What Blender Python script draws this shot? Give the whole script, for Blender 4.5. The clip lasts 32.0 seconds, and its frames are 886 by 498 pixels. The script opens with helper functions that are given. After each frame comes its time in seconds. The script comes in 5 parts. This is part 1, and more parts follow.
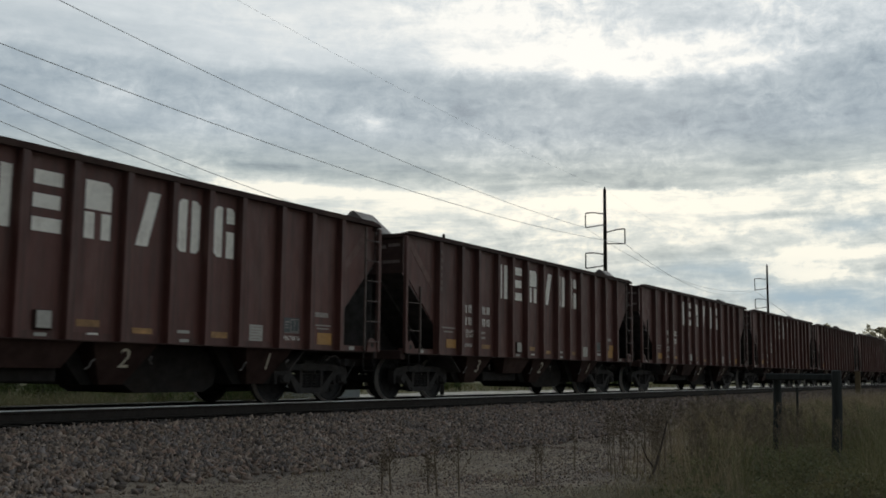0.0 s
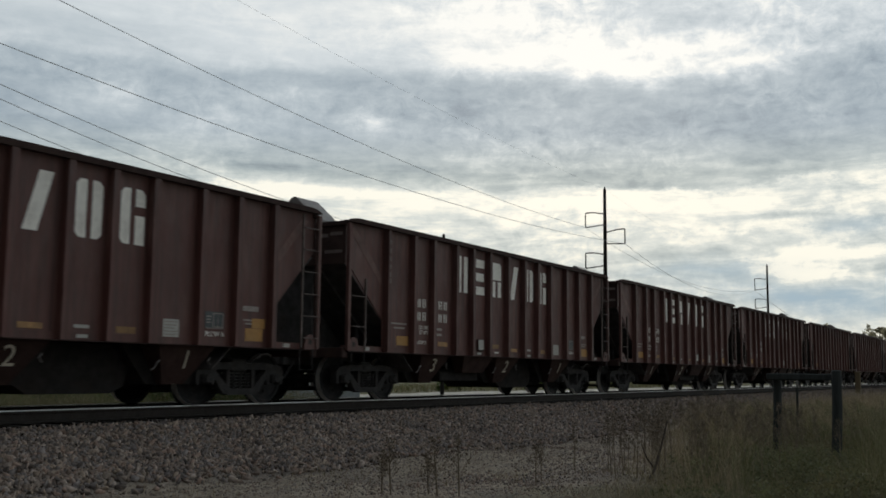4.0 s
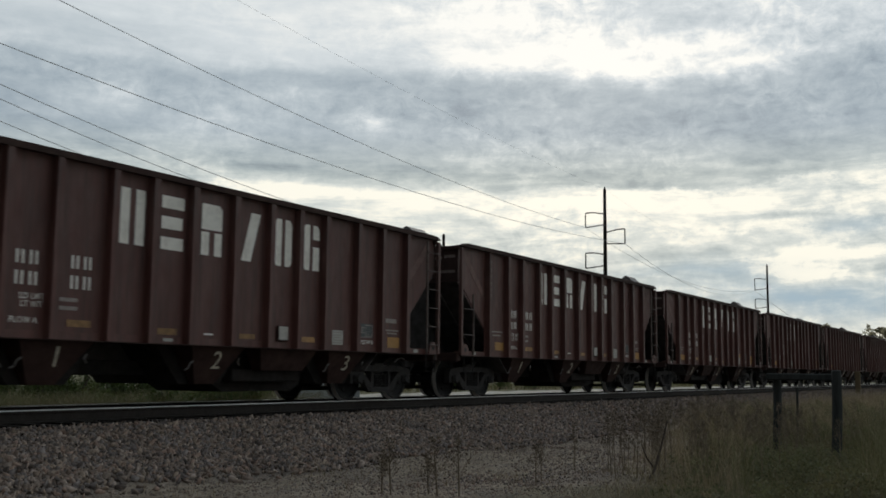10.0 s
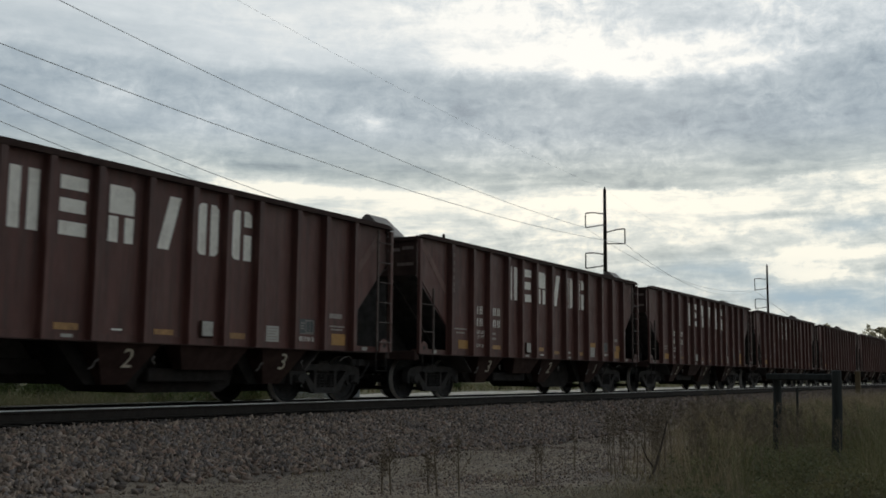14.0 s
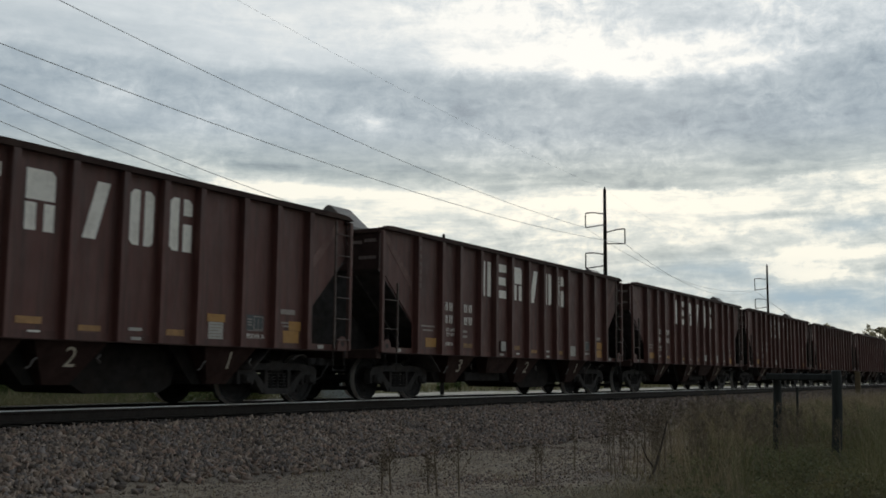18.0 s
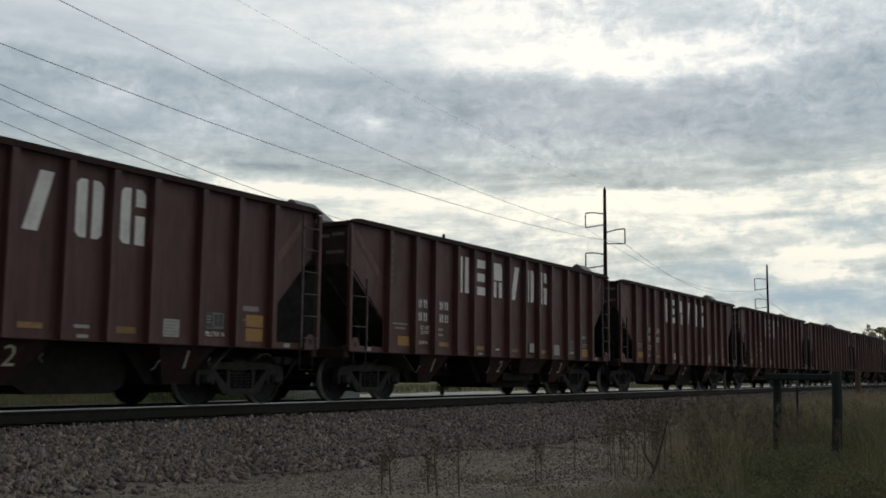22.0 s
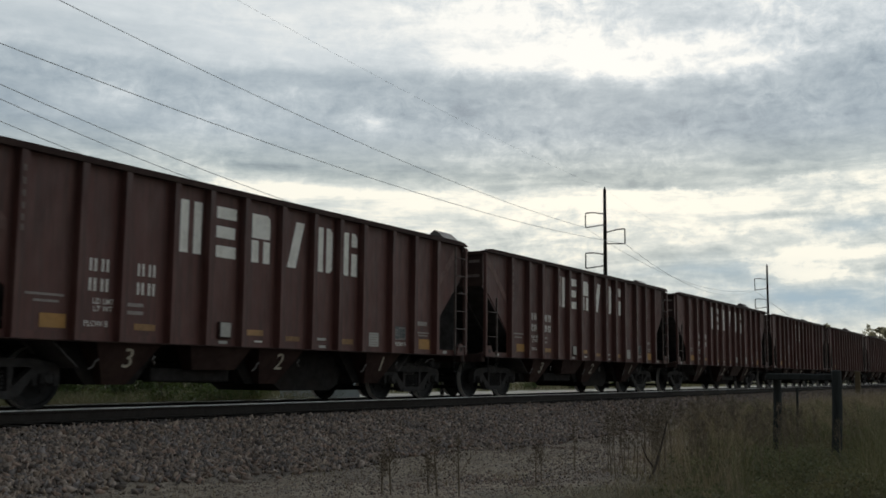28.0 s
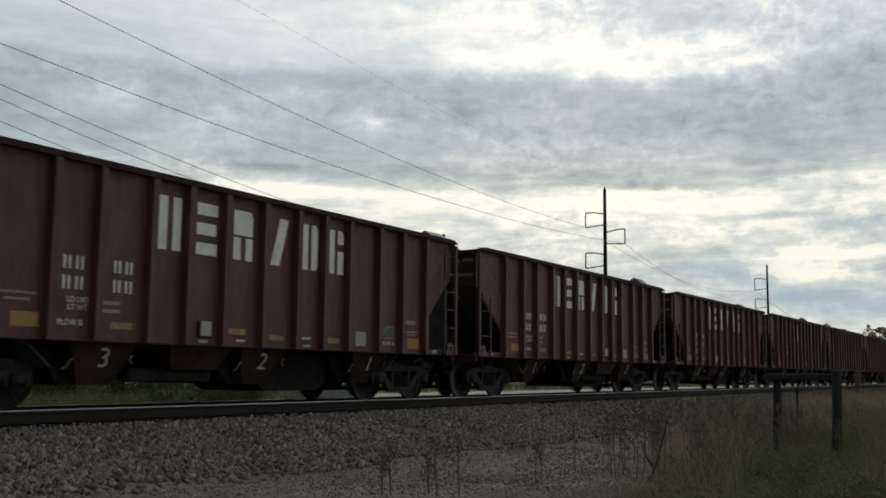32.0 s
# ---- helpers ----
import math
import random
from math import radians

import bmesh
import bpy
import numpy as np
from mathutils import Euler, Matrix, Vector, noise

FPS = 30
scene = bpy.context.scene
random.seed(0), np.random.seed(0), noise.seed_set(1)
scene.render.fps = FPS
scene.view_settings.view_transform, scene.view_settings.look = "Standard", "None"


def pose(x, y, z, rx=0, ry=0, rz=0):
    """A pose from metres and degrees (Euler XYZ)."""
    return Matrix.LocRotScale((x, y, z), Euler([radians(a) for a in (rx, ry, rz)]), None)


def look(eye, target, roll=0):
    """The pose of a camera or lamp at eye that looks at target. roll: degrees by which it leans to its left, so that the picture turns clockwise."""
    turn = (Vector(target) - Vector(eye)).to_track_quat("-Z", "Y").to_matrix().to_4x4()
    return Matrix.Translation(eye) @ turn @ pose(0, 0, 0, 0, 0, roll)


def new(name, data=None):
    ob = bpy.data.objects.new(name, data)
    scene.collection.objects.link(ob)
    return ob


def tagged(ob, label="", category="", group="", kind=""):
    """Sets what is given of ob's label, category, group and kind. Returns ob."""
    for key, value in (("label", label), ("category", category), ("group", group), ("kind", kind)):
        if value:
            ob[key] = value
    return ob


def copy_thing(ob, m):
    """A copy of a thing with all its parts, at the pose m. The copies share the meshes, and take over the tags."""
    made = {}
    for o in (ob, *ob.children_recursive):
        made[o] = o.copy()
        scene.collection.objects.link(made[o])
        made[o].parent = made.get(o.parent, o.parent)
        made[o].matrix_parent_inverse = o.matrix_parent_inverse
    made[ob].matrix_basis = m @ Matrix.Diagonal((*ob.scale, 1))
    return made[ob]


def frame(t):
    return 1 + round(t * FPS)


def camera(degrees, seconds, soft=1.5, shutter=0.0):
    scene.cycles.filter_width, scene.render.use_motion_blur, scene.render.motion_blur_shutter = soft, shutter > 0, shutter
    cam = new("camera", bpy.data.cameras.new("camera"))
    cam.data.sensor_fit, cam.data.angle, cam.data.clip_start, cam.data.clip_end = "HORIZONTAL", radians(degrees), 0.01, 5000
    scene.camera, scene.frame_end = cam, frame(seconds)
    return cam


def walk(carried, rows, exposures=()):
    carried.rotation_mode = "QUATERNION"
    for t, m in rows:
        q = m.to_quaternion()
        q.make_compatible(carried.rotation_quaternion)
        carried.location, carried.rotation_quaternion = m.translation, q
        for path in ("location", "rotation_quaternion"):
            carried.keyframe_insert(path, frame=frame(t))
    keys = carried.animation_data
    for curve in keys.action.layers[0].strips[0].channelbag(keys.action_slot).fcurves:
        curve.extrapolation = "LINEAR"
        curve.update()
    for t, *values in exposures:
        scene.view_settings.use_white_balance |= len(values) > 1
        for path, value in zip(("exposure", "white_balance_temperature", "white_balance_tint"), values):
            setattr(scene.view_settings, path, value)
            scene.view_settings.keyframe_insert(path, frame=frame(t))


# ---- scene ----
SECONDS = 32.0
TRACK_Y = 13.46          # centre line of the track, running along x; rail tops at z = 0
EYE = (0.0, 0.0, 0.582)
cam = camera(47.07, SECONDS, soft=1.7, shutter=0.4)
VIEW = look(EYE, (8.5046, 5.119, 0.582 + 1.2118), 0.56)
walk(cam, [(0.0, VIEW), (SECONDS, VIEW)])

# ---- light: heavy evening cloud, the sun low behind the train ----
SUN_WAY = Vector((0.8793, 0.3639, 0.3071)).normalized()   # towards the bright part of the cloud
GLOW_WAY = Vector((0.965, 0.06, 0.255)).normalized()       # where the whole cover is thinnest
scene.view_settings.exposure = 0.0


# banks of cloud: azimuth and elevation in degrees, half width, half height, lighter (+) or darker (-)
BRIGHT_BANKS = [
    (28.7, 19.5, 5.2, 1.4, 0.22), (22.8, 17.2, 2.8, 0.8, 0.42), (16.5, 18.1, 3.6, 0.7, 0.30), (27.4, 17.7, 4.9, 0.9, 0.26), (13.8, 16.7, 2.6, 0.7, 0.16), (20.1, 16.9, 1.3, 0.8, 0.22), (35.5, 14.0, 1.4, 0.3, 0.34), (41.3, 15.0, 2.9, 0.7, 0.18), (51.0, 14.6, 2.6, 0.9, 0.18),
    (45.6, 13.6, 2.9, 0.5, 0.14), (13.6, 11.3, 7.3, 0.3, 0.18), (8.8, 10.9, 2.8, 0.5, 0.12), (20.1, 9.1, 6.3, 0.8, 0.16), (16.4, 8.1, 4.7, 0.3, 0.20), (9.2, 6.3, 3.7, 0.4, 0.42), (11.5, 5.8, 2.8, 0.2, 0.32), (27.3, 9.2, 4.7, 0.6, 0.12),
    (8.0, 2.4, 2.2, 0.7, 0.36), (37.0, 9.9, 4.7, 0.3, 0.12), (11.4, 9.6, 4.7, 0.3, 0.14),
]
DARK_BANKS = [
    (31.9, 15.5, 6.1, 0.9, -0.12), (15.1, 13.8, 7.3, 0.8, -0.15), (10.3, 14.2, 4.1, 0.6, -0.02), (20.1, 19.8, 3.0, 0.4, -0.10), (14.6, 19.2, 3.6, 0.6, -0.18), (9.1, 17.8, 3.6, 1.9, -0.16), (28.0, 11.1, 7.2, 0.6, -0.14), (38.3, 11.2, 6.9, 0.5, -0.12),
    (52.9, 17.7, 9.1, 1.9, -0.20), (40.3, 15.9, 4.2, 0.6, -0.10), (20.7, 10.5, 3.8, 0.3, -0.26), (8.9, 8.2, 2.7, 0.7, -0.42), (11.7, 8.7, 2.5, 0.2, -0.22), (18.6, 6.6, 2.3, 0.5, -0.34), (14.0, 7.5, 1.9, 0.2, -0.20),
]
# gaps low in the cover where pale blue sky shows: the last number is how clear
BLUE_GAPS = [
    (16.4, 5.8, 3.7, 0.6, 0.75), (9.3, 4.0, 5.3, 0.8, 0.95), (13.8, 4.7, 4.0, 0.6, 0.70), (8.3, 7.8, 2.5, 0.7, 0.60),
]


def world_sky():
    w = bpy.data.worlds.new("evening_sky")
    w.use_nodes = True
    nt = w.node_tree
    nt.nodes.clear()
    N, Lk = nt.nodes.new, nt.links.new

    def calc(op, a, b=None, c=None):
        n = N("ShaderNodeMath")
        n.operation = op
        for i, v in enumerate((a, b, c)):
            if v is None:
                continue
            if isinstance(v, (int, float)):
                n.inputs[i].default_value = v
            else:
                Lk(v, n.inputs[i])
        return n.outputs[0]

    def span(src, lo, hi, to_lo, to_hi, smooth=False):
        n = N("ShaderNodeMapRange")
        if smooth:
            n.interpolation_type = "SMOOTHSTEP"
        for i, v in enumerate((lo, hi, to_lo, to_hi)):
            n.inputs[i + 1].default_value = v
        Lk(src, n.inputs[0])
        return n.outputs[0]

    def ramp(src, stops):
        r = N("ShaderNodeValToRGB")
        Lk(src, r.inputs[0])
        cr = r.color_ramp
        while len(cr.elements) < len(stops):
            cr.elements.new(0.5)
        for e, (pos, col) in zip(cr.elements, stops):
            e.position, e.color = pos, (*col, 1)
        return r.outputs[0]

    tc = N("ShaderNodeTexCoord")
    sep = N("ShaderNodeSeparateXYZ")
    Lk(tc.outputs["Generated"], sep.inputs[0])
    x, y, z = sep.outputs
    az = calc("ARCTAN2", y, x)
    el = calc("ARCSINE", z)
    flat = N("ShaderNodeCombineXYZ")
    Lk(az, flat.inputs[0])
    Lk(calc("MULTIPLY", el, 2.4), flat.inputs[1])

    def puffs(scale, detail, rough, seed, distort=0.0, draw=1.0):
        mp = N("ShaderNodeMapping")
        mp.inputs["Location"].default_value = (seed, seed * 0.37, seed * 1.7)
        mp.inputs["Scale"].default_value = (1, draw, 1)
        Lk(flat.outputs[0], mp.inputs[0])
        n = N("ShaderNodeTexNoise")
        n.inputs["Scale"].default_value, n.inputs["Detail"].default_value = scale, detail
        n.inputs["Roughness"].default_value, n.inputs["Distortion"].default_value = rough, distort
        Lk(mp.outputs[0], n.inputs["Vector"])
        return calc("SUBTRACT", n.outputs["Fac"], 0.5)

    shift = puffs(9.0, 6, 0.62, 2.2)
    mid = puffs(6.0, 7, 0.58, 7.7, 0.2)
    fine = puffs(21.0, 10, 0.68, 1.3, 0.35)
    tufts = puffs(46.0, 8, 0.66, 3.9, 0.5, 0.5)
    wisps = puffs(9.0, 8, 0.62, 6.1, 0.4, 2.4)
    # the high cover away from the sun is smooth, the low belt is drawn out in wisps
    rough_part = calc("MAXIMUM", span(az, radians(40), radians(28), 0.22, 1.0, True), span(el, radians(18.5), radians(15), 0.2, 0.75, True))
    belt = calc("MULTIPLY", span(el, radians(14), radians(10), 0.25, 1.0, True), span(el, radians(1), radians(4), 0.0, 1.0))
    az2 = calc("MULTIPLY_ADD", puffs(8.0, 6, 0.62, 5.5), 0.16, az)
    el2 = calc("MULTIPLY_ADD", shift, 0.05, el)
    el3 = calc("MULTIPLY_ADD", shift, span(az, radians(26), radians(16), 0.022, 0.085, True), el)      # the decks end in nearly level edges
    base = ramp(calc("MULTIPLY", el3, 1 / 0.8), [(0.0, (0.66,) * 3), (0.06, (0.62,) * 3), (0.13, (0.66,) * 3), (0.165, (0.80,) * 3), (0.2215, (0.92,) * 3), (0.229, (0.58,) * 3), (0.248, (0.46,) * 3), (0.28, (0.40,) * 3),
                                                 (0.335, (0.39,) * 3), (0.354, (0.46,) * 3), (0.370, (0.74,) * 3), (0.43, (0.82,) * 3), (0.55, (0.56,) * 3), (1.0, (0.45,) * 3)])
    value = calc("MULTIPLY_ADD", mid, 0.50, base)
    value = calc("MULTIPLY_ADD", fine, 0.72, value)
    value = calc("MULTIPLY_ADD", calc("MULTIPLY", tufts, span(mid, -0.08, 0.1, 0.35, 1.0)), 1.15, value)
    value = calc("ADD", base, calc("MULTIPLY", calc("SUBTRACT", value, base), rough_part))
    value = calc("MULTIPLY_ADD", calc("MULTIPLY", wisps, belt), 1.55, value)

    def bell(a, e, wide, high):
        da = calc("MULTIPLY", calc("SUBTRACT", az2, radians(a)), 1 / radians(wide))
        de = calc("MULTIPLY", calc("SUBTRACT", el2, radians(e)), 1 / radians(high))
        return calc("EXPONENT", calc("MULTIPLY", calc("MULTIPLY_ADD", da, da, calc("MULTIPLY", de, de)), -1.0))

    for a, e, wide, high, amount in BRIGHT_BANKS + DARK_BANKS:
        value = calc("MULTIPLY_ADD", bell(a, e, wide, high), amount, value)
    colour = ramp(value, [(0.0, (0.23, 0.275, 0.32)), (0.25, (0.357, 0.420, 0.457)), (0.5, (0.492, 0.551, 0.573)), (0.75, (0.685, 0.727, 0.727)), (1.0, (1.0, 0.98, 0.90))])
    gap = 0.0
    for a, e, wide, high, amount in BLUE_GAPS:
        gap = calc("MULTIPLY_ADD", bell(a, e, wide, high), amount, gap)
    clear = N("ShaderNodeMix")
    clear.data_type = "RGBA"
    Lk(calc("MULTIPLY", calc("MINIMUM", gap, 1.0), span(calc("ADD", fine, wisps), -0.2, 0.25, 1.0, 0.6)), clear.inputs["Factor"])
    Lk(colour, clear.inputs["A"])
    clear.inputs["B"].default_value = (0.315, 0.445, 0.57, 1)
    colour = clear.outputs["Result"]
    # the low belt of cloud is creamier than the cover overhead
    warm = N("ShaderNodeVectorMath")
    warm.operation = "MULTIPLY"
    Lk(colour, warm.inputs[0])
    Lk(ramp(calc("MULTIPLY", el, 1 / 0.8), [(0.10, (1.0, 0.99, 0.94)), (0.24, (1.0, 0.995, 0.95)), (0.29, (0.985, 1.0, 1.035)), (1.0, (0.985, 1.0, 1.035))]), warm.inputs[1])
    colour = warm.outputs[0]
    # the cover is thinner towards the hidden sun and duller away from it
    dot = N("ShaderNodeVectorMath")
    dot.operation = "DOT_PRODUCT"
    Lk(tc.outputs["Generated"], dot.inputs[0])
    dot.inputs[1].default_value = GLOW_WAY
    level = span(dot.outputs["Value"], -1.0, 0.80, 0.18, 1.0, True)
    clouds = N("ShaderNodeVectorMath")
    clouds.operation = "SCALE"
    Lk(colour, clouds.inputs[0])
    Lk(level, clouds.inputs["Scale"])
    sky = N("ShaderNodeTexSky")
    sky.sky_type, sky.sun_disc = "NISHITA", False
    sky.sun_elevation, sky.sun_rotation = math.asin(SUN_WAY.z), math.atan2(SUN_WAY.x, SUN_WAY.y)
    thin = N("ShaderNodeVectorMath")
    thin.operation = "SCALE"
    Lk(sky.outputs[0], thin.inputs[0])
    thin.inputs["Scale"].default_value = 0.05
    mix = N("ShaderNodeMix")
    mix.data_type = "RGBA"
    mix.inputs["Factor"].default_value = 0.95
    Lk(thin.outputs[0], mix.inputs["A"])
    Lk(clouds.outputs[0], mix.inputs["B"])
    bg = N("ShaderNodeBackground")
    bg.inputs["Strength"].default_value = 1.0
    Lk(mix.outputs["Result"], bg.inputs[0])
    out = N("ShaderNodeOutputWorld")
    Lk(bg.outputs[0], out.inputs[0])
    scene.world = w


world_sky()
sun_data = bpy.data.lights.new("sun", "SUN")
sun_data.energy, sun_data.angle, sun_data.color = 0.5, radians(14), (1.0, 0.93, 0.82)
sun = new("sun", sun_data)
sun.matrix_basis = look((0, 0, 60), Vector((0, 0, 60)) - SUN_WAY)


# ---- materials ----
def material(name, base, rough=0.7, metal=0.0, vary=0.25, scale=6.0, spots=None, spot_amount=0.4, spot_scale=1.2, bump=0.0,
             bump_scale=40.0, island=0.0, each=0.0, stretch=(1, 1, 1), spec=0.5, streak=None, streak_amount=0.4):
    """A surface with grain and blotches: spots is the colour of the wear, island and each vary it piece by piece."""
    m = bpy.data.materials.new(name)
    m.use_nodes = True
    nt = m.node_tree
    N, Lk = nt.nodes.new, nt.links.new
    b = nt.nodes["Principled BSDF"]
    b.inputs["Roughness"].default_value, b.inputs["Metallic"].default_value = rough, metal
    b.inputs["Specular IOR Level"].default_value = spec
    tc = N("ShaderNodeTexCoord")
    mp = N("ShaderNodeMapping")
    mp.inputs["Scale"].default_value = stretch
    Lk(tc.outputs["Object"], mp.inputs[0])
    if each:
        info = N("ShaderNodeObjectInfo")
        shift = N("ShaderNodeVectorMath")
        shift.operation = "SCALE"
        shift.inputs[0].default_value = (37.0, 11.0, 23.0)
        Lk(info.outputs["Random"], shift.inputs["Scale"])
        Lk(shift.outputs[0], mp.inputs["Location"])

    def fbm(s, detail=5, rough_=0.6):
        n = N("ShaderNodeTexNoise")
        n.inputs["Scale"].default_value, n.inputs["Detail"].default_value, n.inputs["Roughness"].default_value = s, detail, rough_
        Lk(mp.outputs[0], n.inputs["Vector"])
        return n.outputs["Fac"]

    def mapped(src, lo, hi, to_lo, to_hi):
        n = N("ShaderNodeMapRange")
        for i, v in enumerate((lo, hi, to_lo, to_hi)):
            n.inputs[i + 1].default_value = v
        Lk(src, n.inputs[0])
        return n.outputs[0]

    grain = mapped(fbm(scale), 0.3, 0.7, 1 - vary, 1 + vary)
    col = N("ShaderNodeVectorMath")
    col.operation = "SCALE"
    col.inputs[0].default_value = base
    Lk(grain, col.inputs["Scale"])
    out = col.outputs[0]
    if spots:
        mask = mapped(fbm(spot_scale, 8, 0.65), 0.5, 0.72, 0.0, spot_amount)
        mx = N("ShaderNodeMix")
        mx.data_type = "RGBA"
        Lk(mask, mx.inputs["Factor"])
        Lk(out, mx.inputs["A"])
        mx.inputs["B"].default_value = (*spots, 1)
        out = mx.outputs["Result"]
    if streak:
        m2 = N("ShaderNodeMapping")
        m2.inputs["Scale"].default_value = (7, 7, 0.45)
        Lk(tc.outputs["Object"], m2.inputs[0])
        n2 = N("ShaderNodeTexNoise")
        n2.inputs["Scale"].default_value, n2.inputs["Detail"].default_value, n2.inputs["Roughness"].default_value = 1.3, 7, 0.68
        Lk(m2.outputs[0], n2.inputs["Vector"])
        mx = N("ShaderNodeMix")
        mx.data_type = "RGBA"
        Lk(mapped(n2.outputs["Fac"], 0.46, 0.68, 0.0, streak_amount), mx.inputs["Factor"])
        Lk(out, mx.inputs["A"])
        mx.inputs["B"].default_value = (*streak, 1)
        out = mx.outputs["Result"]
    for amount, node, sock in ((island, "ShaderNodeNewGeometry", "Random Per Island"), (each, "ShaderNodeObjectInfo", "Random")):
        if amount:
            g = N(node)
            sc = N("ShaderNodeVectorMath")
            sc.operation = "SCALE"
            Lk(out, sc.inputs[0])
            Lk(mapped(g.outputs[sock], 0, 1, 1 - amount, 1 + amount), sc.inputs["Scale"])
            out = sc.outputs[0]
    Lk(out, b.inputs["Base Color"])
    Lk(mapped(fbm(scale * 2.3), 0.3, 0.7, max(rough - 0.12, 0.05), min(rough + 0.12, 1)), b.inputs["Roughness"])
    if bump:
        bp = N("ShaderNodeBump")
        bp.inputs["Strength"].default_value, bp.inputs["Distance"].default_value = bump, 0.01
        Lk(fbm(bump_scale, 6), bp.inputs["Height"])
        Lk(bp.outputs[0], b.inputs["Normal"])
    return m


OXIDE = material("oxide_red_car_paint", (0.106, 0.0400, 0.0330), 0.58, vary=0.16, scale=2.2, spots=(0.135, 0.080, 0.066), spot_amount=0.55,
                 spot_scale=1.1, bump=0.35, bump_scale=2.2, each=0.10, stretch=(1.6, 1, 0.6), streak=(0.046, 0.023, 0.020), streak_amount=0.8)
# grimy oxide; shade under and between the cars is put into the colour
OXIDE_DARK = material("grimy_shaded_oxide_paint", (0.043, 0.0250, 0.0225), 0.7, vary=0.3, scale=4, spots=(0.09, 0.06, 0.045), spot_amount=0.5, each=0.1, spec=0.12)
WHITE = material("weathered_white_paint", (0.86, 0.83, 0.77), 0.6, vary=0.10, scale=5, spots=(0.30, 0.26, 0.22), spot_amount=0.5, spot_scale=3)
STENCIL = material("grubby_white_stencil", (0.78, 0.75, 0.70), 0.7, vary=0.2, scale=18, spots=(0.2, 0.15, 0.12), spot_amount=0.6, spot_scale=9)
FADED = material("faded_stencil", (0.28, 0.245, 0.225), 0.75, vary=0.3, scale=20)
FAINT_YELLOW = material("worn_yellow_reflector", (0.33, 0.185, 0.075), 0.65, vary=0.3, scale=9, spots=(0.14, 0.08, 0.05), spot_amount=0.6, spot_scale=5, each=0.3)
LADDER = material("worn_ladder_steel", (0.105, 0.078, 0.070), 0.6, metal=0.2, vary=0.3, scale=9, spots=(0.05, 0.03, 0.026), spot_amount=0.7, spot_scale=5)
SCUFF = material("scuffed_oxide_paint", (0.152, 0.084, 0.072), 0.7, vary=0.3, scale=5, spots=(0.10, 0.044, 0.038), spot_amount=0.9, spot_scale=3, each=0.1)
WORN = material("nearly_worn_off_stencil", (0.17, 0.13, 0.115), 0.75, vary=0.3, scale=12, spots=(0.06, 0.03, 0.026), spot_amount=0.9, spot_scale=14)
NUMERAL = material("dusty_numeral_paint", (0.56, 0.51, 0.42), 0.7, vary=0.2, scale=12, spots=(0.18, 0.12, 0.09), spot_amount=0.6, spot_scale=7)
YELLOW = material("dull_yellow_reflector", (0.40, 0.21, 0.06), 0.6, vary=0.25, scale=9, spots=(0.22, 0.13, 0.05), spot_amount=0.6, spot_scale=4)
PLATE = material("pale_plate", (0.40, 0.385, 0.355), 0.5, vary=0.15, scale=14)
DECAL = material("dark_placard", (0.055, 0.065, 0.07), 0.5, vary=0.3, scale=12)
# dusty underframe, base lifted: veiling haze over its blacks is in the colour
UNDERFRAME = material("dusty_hazed_underframe", (0.080, 0.076, 0.075), 0.95, vary=0.35, scale=5, spots=(0.10, 0.075, 0.062), spot_amount=0.6, spec=0.12)
# blacker than the underframe: deep shade beneath the hoppers is painted in
PIT = material("underbody_shade_and_grime", (0.027, 0.025, 0.0245), 0.95, vary=0.35, scale=6, spots=(0.032, 0.024, 0.020), spot_amount=0.6, spec=0.12)
IRON = material("grimy_cast_iron", (0.045, 0.043, 0.043), 0.85, metal=0.0, vary=0.35, scale=7, spots=(0.065, 0.052, 0.046), spot_amount=0.6, spot_scale=3, bump=0.3, bump_scale=30, spec=0.12)
WHEEL = material("worn_wheel_steel", (0.019, 0.019, 0.020), 0.65, metal=0.1, vary=0.3, scale=8, spots=(0.034, 0.026, 0.022), spot_amount=0.6, spot_scale=4, spec=0.12)
HANDLE = material("worn_handle_steel", (0.11, 0.10, 0.095), 0.5, metal=0.4, vary=0.3, scale=12)
TREAD = material("polished_tread", (0.62, 0.60, 0.58), 0.45, metal=0.5, vary=0.1, scale=10)
GALV = material("galvanised_cover", (0.165, 0.157, 0.154), 0.55, metal=0.3, vary=0.18, scale=6, spots=(0.16, 0.11, 0.09), spot_amount=0.6, spot_scale=2.5)
# pale diffuse base: the sky glinting off the head is put into it
RAIL_TOP = material("polished_head_painted_sheen", (0.78, 0.77, 0.75), 0.4, metal=0.25, vary=0.12, scale=0.6)
RAIL_SIDE = material("rusted_rail_steel", (0.019, 0.0145, 0.012), 0.9, vary=0.3, scale=5, spots=(0.018, 0.013, 0.011), spot_amount=0.7)
TIE = material("creosoted_tie", (0.026, 0.021, 0.018), 0.9, vary=0.35, scale=8, each=0.2, bump=0.4, bump_scale=20, stretch=(4, 0.6, 4))


